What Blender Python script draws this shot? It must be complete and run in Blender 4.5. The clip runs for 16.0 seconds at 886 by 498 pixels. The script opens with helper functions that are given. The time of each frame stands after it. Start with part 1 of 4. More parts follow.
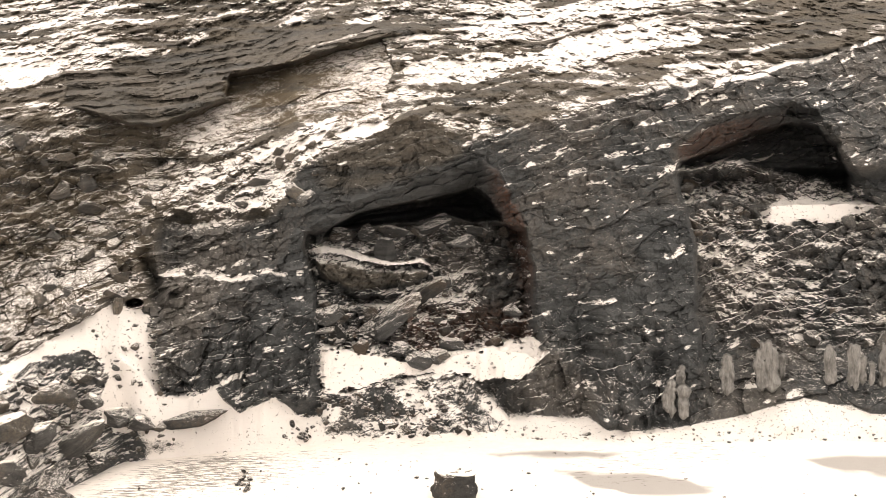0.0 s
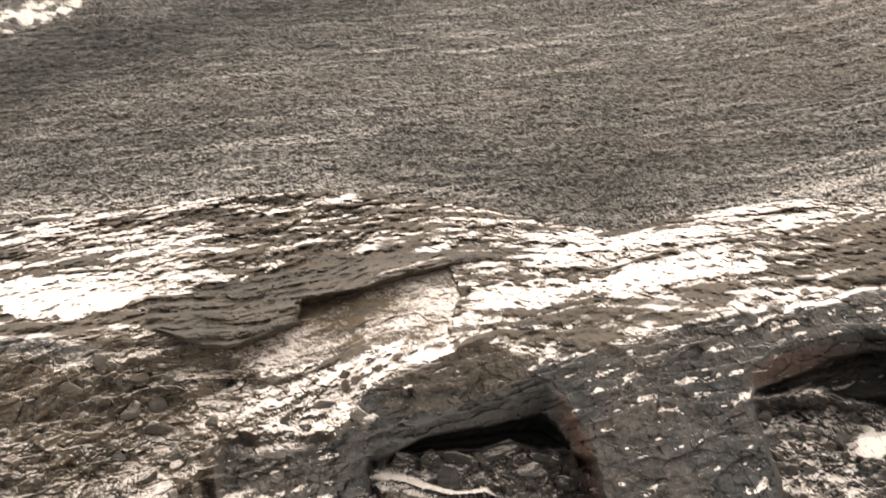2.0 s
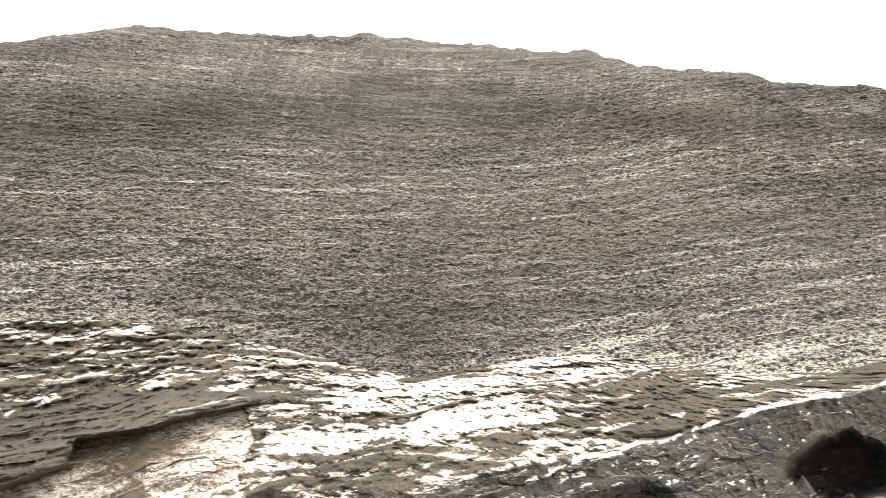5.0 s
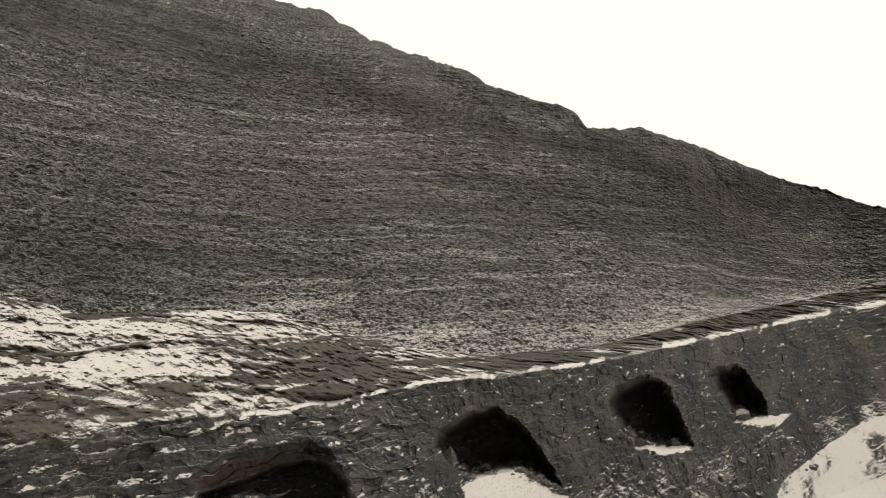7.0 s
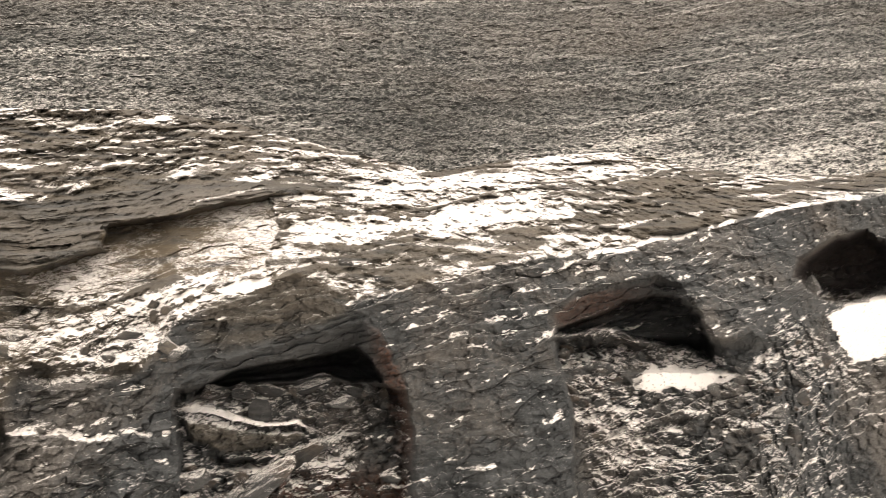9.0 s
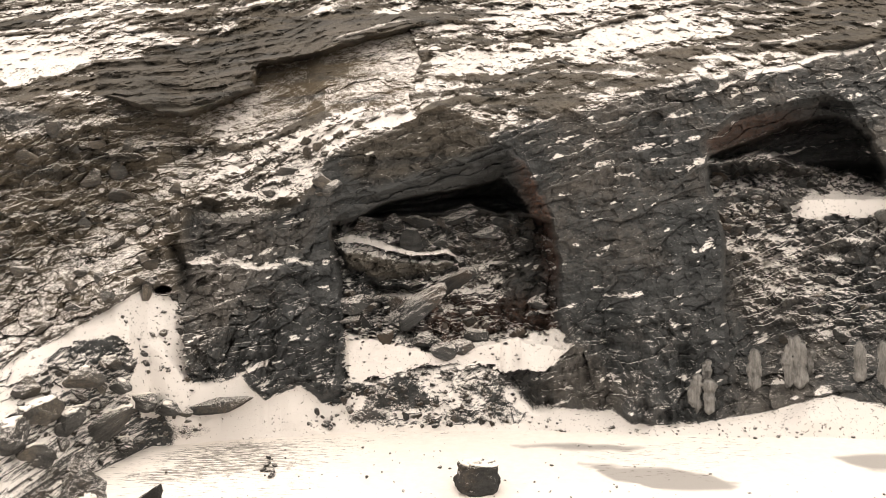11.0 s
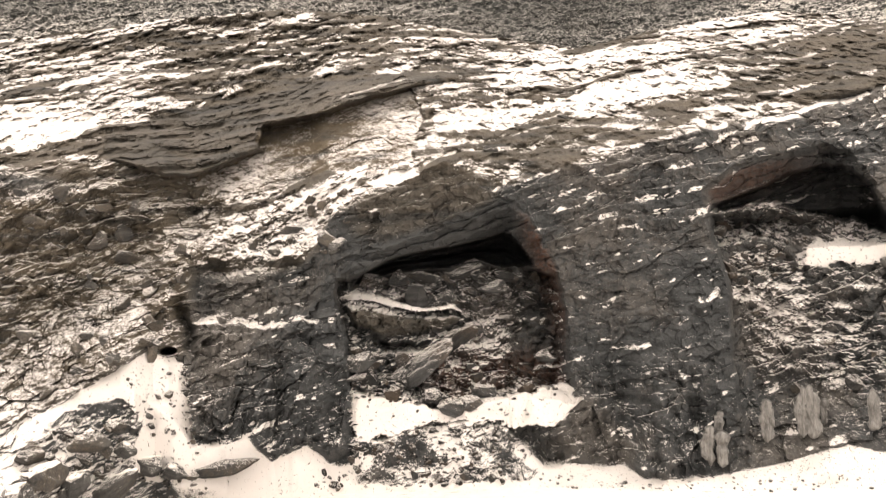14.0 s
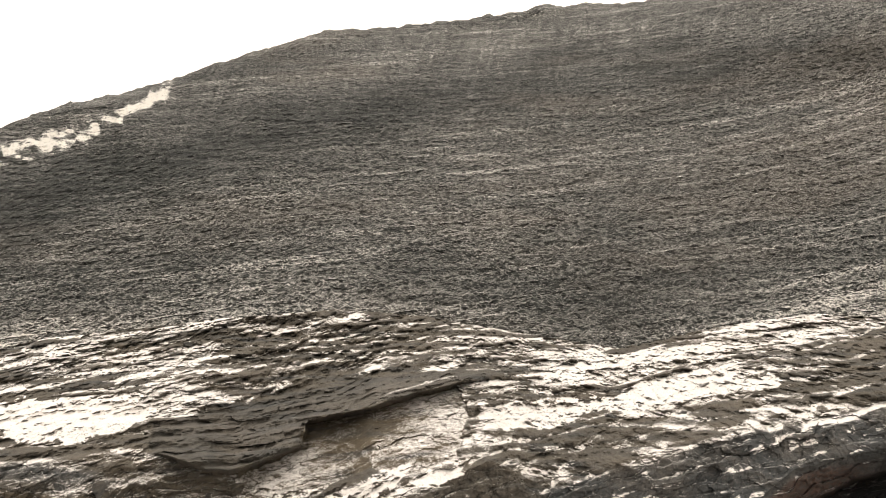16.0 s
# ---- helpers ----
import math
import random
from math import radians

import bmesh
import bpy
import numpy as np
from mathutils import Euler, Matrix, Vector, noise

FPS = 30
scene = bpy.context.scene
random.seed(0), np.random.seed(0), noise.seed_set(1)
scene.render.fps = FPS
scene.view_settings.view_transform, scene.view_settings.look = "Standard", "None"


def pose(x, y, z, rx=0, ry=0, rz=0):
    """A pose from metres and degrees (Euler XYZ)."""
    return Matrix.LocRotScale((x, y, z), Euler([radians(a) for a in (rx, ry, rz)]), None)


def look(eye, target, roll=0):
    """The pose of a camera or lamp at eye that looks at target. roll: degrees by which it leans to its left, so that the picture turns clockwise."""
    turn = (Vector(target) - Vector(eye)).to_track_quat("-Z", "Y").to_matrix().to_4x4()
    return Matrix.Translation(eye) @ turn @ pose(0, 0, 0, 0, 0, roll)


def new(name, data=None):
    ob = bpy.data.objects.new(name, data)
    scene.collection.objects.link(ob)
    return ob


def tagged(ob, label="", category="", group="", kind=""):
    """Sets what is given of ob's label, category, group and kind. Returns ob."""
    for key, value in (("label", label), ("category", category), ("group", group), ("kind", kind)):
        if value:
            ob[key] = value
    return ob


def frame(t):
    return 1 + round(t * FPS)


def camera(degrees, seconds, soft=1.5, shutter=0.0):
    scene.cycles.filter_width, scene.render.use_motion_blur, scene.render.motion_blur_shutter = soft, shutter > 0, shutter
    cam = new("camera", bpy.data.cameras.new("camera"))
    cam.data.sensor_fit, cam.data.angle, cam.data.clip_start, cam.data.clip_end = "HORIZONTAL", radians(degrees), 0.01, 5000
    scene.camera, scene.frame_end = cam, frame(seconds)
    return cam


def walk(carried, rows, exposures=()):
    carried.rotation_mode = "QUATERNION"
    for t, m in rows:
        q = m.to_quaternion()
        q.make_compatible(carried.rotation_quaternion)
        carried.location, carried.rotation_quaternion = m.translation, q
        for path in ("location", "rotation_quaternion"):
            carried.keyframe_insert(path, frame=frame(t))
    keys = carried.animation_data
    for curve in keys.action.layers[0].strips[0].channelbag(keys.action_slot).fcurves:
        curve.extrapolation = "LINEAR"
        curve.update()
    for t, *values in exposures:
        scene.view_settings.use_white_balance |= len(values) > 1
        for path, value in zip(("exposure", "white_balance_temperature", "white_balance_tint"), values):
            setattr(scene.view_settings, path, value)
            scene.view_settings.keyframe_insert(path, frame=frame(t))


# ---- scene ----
cam = camera(57.0, 16.0, soft=0.8, shutter=0.2)
H = 9.0  # the eye's height over the quarry floor
PATH = [
    (0, 0.04, -3.97, 0.75), (0.5, -0.38, -4.09, 0.73), (1, -0.87, -4.04, 0.83), (1.5, 0.74, 2.24, 0.81),
    (2, 4.54, 11.68, -0.05), (2.5, 7.54, 19.24, -1.21), (3, 8.89, 22.54, -1.73), (3.5, 8.69, 22.28, -1.58),
    (4, 5.77, 21.59, -0.97), (4.5, -1.37, 21.37, -0.10), (5, -9.40, 21.59, 0.60), (5.2, -12.99, 21.85, 0.82),
    (5.6, -19.92, 22.17, 1.07), (6, -25.91, 21.91, 0.70), (6.4, -30.27, 21.11, 0.02), (6.8, -32.30, 19.74, -0.74),
    (7.1, -31.88, 18.45, -1.22), (7.3, -30.47, 17.38, -1.43), (7.5, -28.63, 16.17, -1.65), (8, -22.97, 13.38, -1.72),
    (8.5, -16.36, 10.61, -1.40), (9, -8.22, 7.27, -0.80), (9.5, -2.01, 4.28, -0.20), (10, 1.17, 1.28, 0.19),
    (10.2, 1.58, -0.05, 0.29), (10.6, 2.04, -2.60, 0.24), (11, 1.88, -4.60, 0.23), (11.5, 1.26, -6.22, 0.27),
    (12, 0.66, -7.18, 0.33), (12.3, 0.50, -7.41, 0.51), (12.5, 0.50, -7.45, 0.58), (13, 0.57, -7.50, 0.59),
    (13.5, 1.31, -5.58, 1.01), (14, 2.18, -0.72, 1.44), (14.5, 3.01, 6.27, 1.41), (15, 3.86, 12.50, 1.08),
    (15.5, 4.55, 16.91, 0.63), (16, 5.19, 19.98, 0.30),
]
EXPOSURE = [  # seconds, stops, kelvin, tint
    (0, 0.53, 6780, 17.2), (1, 0.53, 6780, 17.2), (1.5, 0.77, 6850, 19.0), (2, 0.70, 6850, 19.0), (2.5, 0.40, 6710, 15.4), (3, -0.35, 6588, 12.3),
    (3.5, -0.70, 6500, 10.0), (4, -0.35, 6588, 12.3), (4.5, 0.47, 6626, 13.2), (5, 0.92, 6626, 13.2), (5.2, 0.92, 6626, 13.2), (7.3, -0.52, 6500, 10.0),
    (7.5, -0.47, 6500, 10.0), (8, 0.50, 6696, 15.0), (8.5, 0.80, 6745, 16.3), (9, 0.70, 6738, 16.1), (9.5, 0.65, 6829, 18.5), (10, 0.60, 6819, 18.2),
    (10.2, 0.55, 6815, 18.1), (12.3, 0.05, 6605, 12.7), (13, 0.05, 6605, 12.7), (13.5, 0.25, 6675, 14.5), (14, 0.64, 6815, 18.1), (14.5, 0.77, 6815, 18.1),
    (15, 0.68, 6815, 18.1), (15.5, 0.36, 6780, 17.2), (16, 0.25, 6640, 13.6),
]
walk(cam, [(t, pose(0, 0, H, 90 + p, r, y)) for t, y, p, r in PATH], EXPOSURE)

# ---- light ----
SUN_EL, SUN_AZ = 55.0, -18.0  # degrees; azimuth to the right of straight ahead
sd = bpy.data.lights.new("sun", "SUN")
sd.energy, sd.angle, sd.color = 0.7, radians(30), (1.0, 0.95, 0.88)
sun = new("sun", sd)
sun.matrix_world = look((0, 0, 200), Vector((0, 0, 200)) - Vector((math.sin(radians(SUN_AZ)) * math.cos(radians(SUN_EL)), math.cos(radians(SUN_AZ)) * math.cos(radians(SUN_EL)), math.sin(radians(SUN_EL)))))
world = bpy.data.worlds.new("overcast")
scene.world = world
world.use_nodes = True
wn, wl = world.node_tree.nodes, world.node_tree.links
wn.clear()
sky = wn.new("ShaderNodeTexSky")
sky.sky_type, sky.sun_disc = "NISHITA", False
sky.sun_elevation, sky.sun_rotation = radians(SUN_EL), radians(SUN_AZ)
bg1, bg2 = wn.new("ShaderNodeBackground"), wn.new("ShaderNodeBackground")
sky.air_density, sky.dust_density, sky.ozone_density = 0.4, 1.0, 0.5
bg1.inputs["Strength"].default_value = 0.05
wl.new(sky.outputs[0], bg1.inputs["Color"])
bg2.inputs["Color"].default_value, bg2.inputs["Strength"].default_value = (1.0, 0.94, 0.8, 1), 1.42  # high white cloud
both, wo = wn.new("ShaderNodeAddShader"), wn.new("ShaderNodeOutputWorld")
wl.new(bg1.outputs[0], both.inputs[0])
wl.new(bg2.outputs[0], both.inputs[1])
wl.new(both.outputs[0], wo.inputs[0])


# ---- materials ----
def mat(name, rough=0.9):
    m = bpy.data.materials.new(name)
    m.use_nodes = True
    nt = m.node_tree
    b = nt.nodes["Principled BSDF"]
    b.inputs["Roughness"].default_value = rough
    b.inputs["Specular IOR Level"].default_value = 0.25
    return m, nt, b


def node(nt, kind, **vals):
    n = nt.nodes.new(kind)
    for k, v in vals.items():
        n.inputs[k].default_value = v
    return n


def calc(nt, op, a, b=None, c=None, clamp=False):
    n = nt.nodes.new("ShaderNodeMath")
    n.operation, n.use_clamp = op, clamp
    for i, v in enumerate((a, b, c)):
        if v is None:
            continue
        if isinstance(v, (int, float)):
            n.inputs[i].default_value = v
        else:
            nt.links.new(v, n.inputs[i])
    return n.outputs[0]


def ramp(nt, v, lo, hi, to0=0.0, to1=1.0):
    n = nt.nodes.new("ShaderNodeMapRange")
    n.interpolation_type = "SMOOTHSTEP"
    nt.links.new(v, n.inputs[0])
    for i, q in enumerate((lo, hi, to0, to1)):
        n.inputs[i + 1].default_value = q
    return n.outputs[0]


def mixc(nt, f, a, b):
    n = nt.nodes.new("ShaderNodeMix")
    n.data_type = "RGBA"
    nt.links.new(f, n.inputs[0])
    for i, v in ((6, a), (7, b)):
        if isinstance(v, tuple):
            n.inputs[i].default_value = (*v, 1)
        else:
            nt.links.new(v, n.inputs[i])
    return n.outputs[2]


def noise_at(nt, vec, scale, detail=6, rough=0.6):
    n = node(nt, "ShaderNodeTexNoise", Scale=scale, Detail=detail, Roughness=rough)
    nt.links.new(vec, n.inputs["Vector"])
    return n.outputs[0]


def squashed(nt, vec, rot, scale):
    n = nt.nodes.new("ShaderNodeMapping")
    n.inputs["Rotation"].default_value = rot
    n.inputs["Scale"].default_value = scale
    nt.links.new(vec, n.inputs["Vector"])
    return n.outputs[0]


def attribute(nt, name):
    n = nt.nodes.new("ShaderNodeAttribute")
    n.attribute_name = name
    return n.outputs["Fac"]


SNOW = (0.87, 0.83, 0.795)


def rock_material(name, dark, light, brown, bump=0.4, size=1.0, local=False, dust=0.5, speck=0.6, beds=(0.25, 0.25, 2.2), dip=13):
    """Bedded dark rock with powder snow lying on whatever faces up."""
    m, nt, b = mat(name)
    L = nt.links
    co = nt.nodes.new("ShaderNodeTexCoord").outputs["Object"] if local else nt.nodes.new("ShaderNodeNewGeometry").outputs["Position"]
    if local:
        inf = nt.nodes.new("ShaderNodeObjectInfo")
        off = nt.nodes.new("ShaderNodeVectorMath")
        off.operation = "MULTIPLY_ADD"
        L.new(inf.outputs["Random"], off.inputs[0])
        off.inputs[1].default_value = (37.0, 53.0, 71.0)
        L.new(co, off.inputs[2])
        co = off.outputs[0]
    bed = squashed(nt, co, (0, radians(dip), 0), beds)
    big = noise_at(nt, co, 0.18 / size, 4)
    mid = noise_at(nt, bed, 1.1 / size, 8, 0.65)
    fine = noise_at(nt, co, 5.0 / size, 8, 0.7)
    grain = noise_at(nt, co, 22.0 / size, 5, 0.7)
    c = mixc(nt, ramp(nt, mid, 0.3, 0.72), dark, light)
    c = mixc(nt, ramp(nt, calc(nt, "MULTIPLY_ADD", fine, 0.5, big), 0.68, 0.95), c, brown)
    if not local:
        tint = attribute(nt, "tint")
        c = mixc(nt, calc(nt, "MULTIPLY", tint, ramp(nt, fine, 0.3, 0.65), clamp=True), c, (0.105, 0.05, 0.032))
        c = mixc(nt, calc(nt, "MULTIPLY", attribute(nt, "dirt"), ramp(nt, mid, 0.25, 0.6), clamp=True), c, (0.125, 0.1, 0.068))
    else:
        hue = nt.nodes.new("ShaderNodeHueSaturation")
        L.new(calc(nt, "MULTIPLY_ADD", inf.outputs["Random"], 0.7, 0.7), hue.inputs["Value"])
        L.new(c, hue.inputs["Color"])
        c = hue.outputs[0]
    # fissures: thin creases where a stretched noise crosses its middle
    cre = noise_at(nt, squashed(nt, co, (0, radians(13), 0), (0.3, 0.3, 1.3)), 1.2 / size, 7, 0.7)
    crv = noise_at(nt, squashed(nt, co, (0, 0, 0), (1.3, 1.3, 0.3)), 1.0 / size, 7, 0.7)
    near = calc(nt, "MINIMUM", calc(nt, "ABSOLUTE", calc(nt, "SUBTRACT", cre, 0.5)), calc(nt, "ABSOLUTE", calc(nt, "SUBTRACT", crv, 0.5)))
    crack = ramp(nt, near, 0.0, 0.012)
    c = mixc(nt, calc(nt, "MULTIPLY_ADD", crack, 0.3, 0.7), (dark[0] * 0.4, dark[1] * 0.4, dark[2] * 0.4), c)
    # mottle at the size of a hand
    mot = noise_at(nt, co, 11.0 / size, 6, 0.75)
    shade = nt.nodes.new("ShaderNodeHueSaturation")
    L.new(ramp(nt, mot, 0.25, 0.75, 0.7, 1.32), shade.inputs["Value"])
    L.new(c, shade.inputs["Color"])
    c = shade.outputs[0]
    height = calc(nt, "ADD", calc(nt, "MULTIPLY", mid, 0.7), calc(nt, "ADD", calc(nt, "MULTIPLY", fine, 0.35), calc(nt, "MULTIPLY", grain, 0.2)))
    height = calc(nt, "ADD", calc(nt, "ADD", height, calc(nt, "MULTIPLY", mot, 0.3)), calc(nt, "MULTIPLY", crack, 0.1))
    bp = node(nt, "ShaderNodeBump", Strength=bump, Distance=0.35 * size)
    L.new(height, bp.inputs["Height"])
    # snow by the slope of the surface
    sep = nt.nodes.new("ShaderNodeSeparateXYZ")
    L.new(nt.nodes.new("ShaderNodeNewGeometry").outputs["Normal"], sep.inputs[0])
    sepb = nt.nodes.new("ShaderNodeSeparateXYZ")
    L.new(bp.outputs[0], sepb.inputs[0])
    up = calc(nt, "ADD", calc(nt, "MULTIPLY", sep.outputs[2], 0.55), calc(nt, "MULTIPLY", sepb.outputs[2], 0.45))
    s = calc(nt, "ADD", up, calc(nt, "MULTIPLY", calc(nt, "SUBTRACT", fine, 0.5), 0.9))
    s = calc(nt, "ADD", s, calc(nt, "MULTIPLY", calc(nt, "SUBTRACT", grain, 0.5), speck))
    if local:
        s = calc(nt, "ADD", s, dust - 0.5)
    else:
        s = calc(nt, "ADD", s, attribute(nt, "snow"))
    cover = ramp(nt, s, 0.72, 0.84)
    grit = noise_at(nt, co, 7.0, 3, 0.8)
    snow_c = mixc(nt, ramp(nt, calc(nt, "MULTIPLY_ADD", big, 0.25, grit), 0.73, 0.8), SNOW, (0.16, 0.14, 0.115))
    L.new(mixc(nt, cover, c, snow_c), b.inputs["Base Color"])
    L.new(bp.outputs[0], b.inputs["Normal"])
    L.new(ramp(nt, cover, 0, 1, 0.82, 0.6), b.inputs["Roughness"])
    return m


def hill_material():
    """Far bedded rock: dark grey beds, small shadows painted into their pits, under a fine broken net of powder snow.
    """
    m, nt, b = mat("hill_rock")
    L = nt.links
    co = nt.nodes.new("ShaderNodeNewGeometry").outputs["Position"]
    bed = squashed(nt, co, (0, radians(9), 0), (0.35, 0.35, 2.4))
    big = noise_at(nt, squashed(nt, co, (0, radians(9), 0), (0.4, 0.4, 1.0)), 0.07, 4)
    mid = noise_at(nt, bed, 0.55, 7, 0.7)
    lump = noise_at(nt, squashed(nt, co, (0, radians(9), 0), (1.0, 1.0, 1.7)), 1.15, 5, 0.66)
    net = noise_at(nt, squashed(nt, co, (0, radians(9), 0), (1.0, 1.0, 1.5)), 1.6, 4, 0.62)
    grain = noise_at(nt, co, 7.0, 4, 0.75)
    c = mixc(nt, ramp(nt, mid, 0.3, 0.7), (0.0175, 0.0195, 0.0185), (0.046, 0.048, 0.0445))
    c = mixc(nt, ramp(nt, big, 0.46, 0.66), c, (0.058, 0.053, 0.046))
    # small shadows painted into the colour: hollows of the lumps darkened, their tops lightened
    pit_shade = nt.nodes.new("ShaderNodeHueSaturation")
    L.new(ramp(nt, lump, 0.36, 0.58, 0.35, 1.35), pit_shade.inputs["Value"])
    L.new(c, pit_shade.inputs["Color"])
    c = pit_shade.outputs[0]
    ridge = calc(nt, "SUBTRACT", 1.0, calc(nt, "MULTIPLY", calc(nt, "ABSOLUTE", calc(nt, "SUBTRACT", net, 0.5)), 9.0), clamp=True)
    height = calc(nt, "ADD", calc(nt, "ADD", calc(nt, "MULTIPLY", mid, 0.8), calc(nt, "MULTIPLY", lump, 0.9)), calc(nt, "ADD", calc(nt, "MULTIPLY", ridge, 0.12), calc(nt, "MULTIPLY", grain, 0.35)))
    bp = node(nt, "ShaderNodeBump", Strength=0.8, Distance=0.7)
    L.new(height, bp.inputs["Height"])
    sep = nt.nodes.new("ShaderNodeSeparateXYZ")
    L.new(bp.outputs[0], sep.inputs[0])
    snow = attribute(nt, "snow")
    v = calc(nt, "ADD", calc(nt, "MULTIPLY", ridge, 0.42), calc(nt, "MULTIPLY", grain, 1.0))
    v = calc(nt, "ADD", calc(nt, "ADD", v, calc(nt, "MULTIPLY", sep.outputs[2], 0.35)), calc(nt, "MULTIPLY", calc(nt, "SUBTRACT", mid, 0.5), 0.5))
    v = calc(nt, "ADD", v, snow)
    dust = calc(nt, "MULTIPLY", ramp(nt, v, 0.93, 1.12), 0.31)
    full = ramp(nt, calc(nt, "ADD", v, calc(nt, "MULTIPLY", snow, 0.8)), 1.27, 1.42)
    cover = calc(nt, "MAXIMUM", dust, full)
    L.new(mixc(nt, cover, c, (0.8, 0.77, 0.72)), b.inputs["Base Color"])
    L.new(bp.outputs[0], b.inputs["Normal"])
    return m


cliff_rock = rock_material("cliff_rock", (0.037, 0.0405, 0.042), (0.08, 0.0835, 0.0845), (0.125, 0.116, 0.106), bump=0.6, speck=0.7)
hill_rock = hill_material()
loose_rock = rock_material("loose_rock", (0.05, 0.05, 0.049), (0.115, 0.112, 0.106), (0.155, 0.132, 0.106), size=0.5, local=True, dust=0.56, bump=0.8, speck=1.2)
boulder_rock = rock_material("boulder_rock", (0.028, 0.029, 0.029), (0.06, 0.06, 0.058), (0.1, 0.08, 0.062), size=0.6, local=True, dust=0.4, bump=0.8, speck=0.8)


def floor_material():
    m, nt, b = mat("floor_snow", 0.6)
    L = nt.links
    co = nt.nodes.new("ShaderNodeNewGeometry").outputs["Position"]
    n1, n2 = noise_at(nt, co, 0.35, 5), noise_at(nt, co, 3.0, 8, 0.7)
    n3 = noise_at(nt, squashed(nt, co, (0, 0, radians(8)), (0.45, 2.2, 1)), 4.5, 8, 0.75)
    thin = attribute(nt, "thin")
    c = mixc(nt, ramp(nt, n2, 0.3, 0.8), (0.82, 0.77, 0.72), (0.9, 0.855, 0.81))
    c = mixc(nt, calc(nt, "MULTIPLY", ramp(nt, calc(nt, "MULTIPLY_ADD", n1, 0.5, thin), 0.55, 1.1), 0.9), c, (0.32, 0.305, 0.29))
    dirt = attribute(nt, "grit")
    c = mixc(nt, calc(nt, "MULTIPLY", ramp(nt, calc(nt, "ADD", n3, dirt), 0.72, 0.80), 0.85), c, (0.1, 0.09, 0.075))
    L.new(c, b.inputs["Base Color"])
    bp = node(nt, "ShaderNodeBump", Strength=0.25, Distance=0.12)
    L.new(calc(nt, "ADD", n2, n3), bp.inputs["Height"])
    L.new(bp.outputs[0], b.inputs["Normal"])
    return m


floor_snow = floor_material()


def ice_material():
    m, nt, b = mat("ice", 0.35)
    L = nt.links
    co = nt.nodes.new("ShaderNodeTexCoord").outputs["Object"]
    n = noise_at(nt, squashed(nt, co, (0, 0, 0), (3, 3, 0.7)), 2.2, 8, 0.72)
    L.new(mixc(nt, ramp(nt, n, 0.3, 0.7), (0.07, 0.068, 0.063), (0.24, 0.232, 0.218)), b.inputs["Base Color"])
    b.inputs["Specular IOR Level"].default_value = 0.5
    bp = node(nt, "ShaderNodeBump", Strength=0.5, Distance=0.15)
    L.new(n, bp.inputs["Height"])
    L.new(bp.outputs[0], b.inputs["Normal"])
    return m


ice = ice_material()

# ---- the shape of the land: bearing a (degrees, to the right of straight ahead) and elevation e, seen from above the floor ----


def hash2(i, j, seed):
    h = (i.astype(np.int64) * 374761393 + j.astype(np.int64) * 668265263 + seed * 1442695041) & 0xFFFFFFFF
    h = ((h ^ (h >> 13)) * 1274126177) & 0xFFFFFFFF
    h = ((h ^ (h >> 16)) * 2246822519) & 0xFFFFFFFF
    return ((h ^ (h >> 15)) & 0xFFFFFF) / float(0xFFFFFF)


def vnoise(x, y, seed):
    i, j = np.floor(x), np.floor(y)
    u, v = x - i, y - j
    u, v = u * u * u * (u * (u * 6 - 15) + 10), v * v * v * (v * (v * 6 - 15) + 10)
    a, b = hash2(i, j, seed), hash2(i + 1, j, seed)
    c, d = hash2(i, j + 1, seed), hash2(i + 1, j + 1, seed)
    return (a + (b - a) * u) * (1 - v) + (c + (d - c) * u) * v - 0.5


def fbm(x, y, seed, octaves=5, gain=0.5):
    s, w = 0.0, 1.0
    for k in range(octaves):
        s = s + w * vnoise(x * 2**k + 7.3 * k, y * 2**k - 3.1 * k, seed + k)
        w *= gain
    return s


def cells(x, y, seed):
    """Broken blocks: for each place, a tilted flat facet of the nearest cell, in -0.5 to 0.5, and the gap to the next cell."""
    i, j = np.floor(x), np.floor(y)
    best, second = np.full(x.shape, 9.0), np.full(x.shape, 9.0)
    val = np.zeros(x.shape)
    for di in (-1, 0, 1):
        for dj in (-1, 0, 1):
            ci, cj = i + di, j + dj
            dx, dy = ci + hash2(ci, cj, seed) - x, cj + hash2(ci, cj, seed + 1) - y
            d = dx * dx + dy * dy
            near = d < best
            second = np.where(near, best, np.minimum(second, d))
            tilt = (hash2(ci, cj, seed + 3) - 0.5) * dx + (hash2(ci, cj, seed + 4) - 0.5) * dy
            val = np.where(near, hash2(ci, cj, seed + 2) - 0.5 + 0.9 * tilt, val)
            best = np.minimum(best, d)
    return val, np.sqrt(second) - np.sqrt(best)


def blobs(x, y, seed, share):
    """Scattered soft-edged lumps, one in a share of the cells of a jittered lattice."""
    i, j = np.floor(x), np.floor(y)
    out = np.zeros(x.shape)
    for di in (-1, 0, 1):
        for dj in (-1, 0, 1):
            ci, cj = i + di, j + dj
            rad = 0.12 + 0.34 * hash2(ci, cj, seed + 5)
            d = np.hypot(ci + hash2(ci, cj, seed) - x, cj + hash2(ci, cj, seed + 1) - y) / rad
            out = np.maximum(out, np.where(hash2(ci, cj, seed + 2) < share, np.clip(1.6 - 1.6 * d, 0, 1), 0))
    return out


def smooth(lo, hi, v):
    t = np.clip((v - lo) / (hi - lo), 0, 1)
    return t * t * (3 - 2 * t)


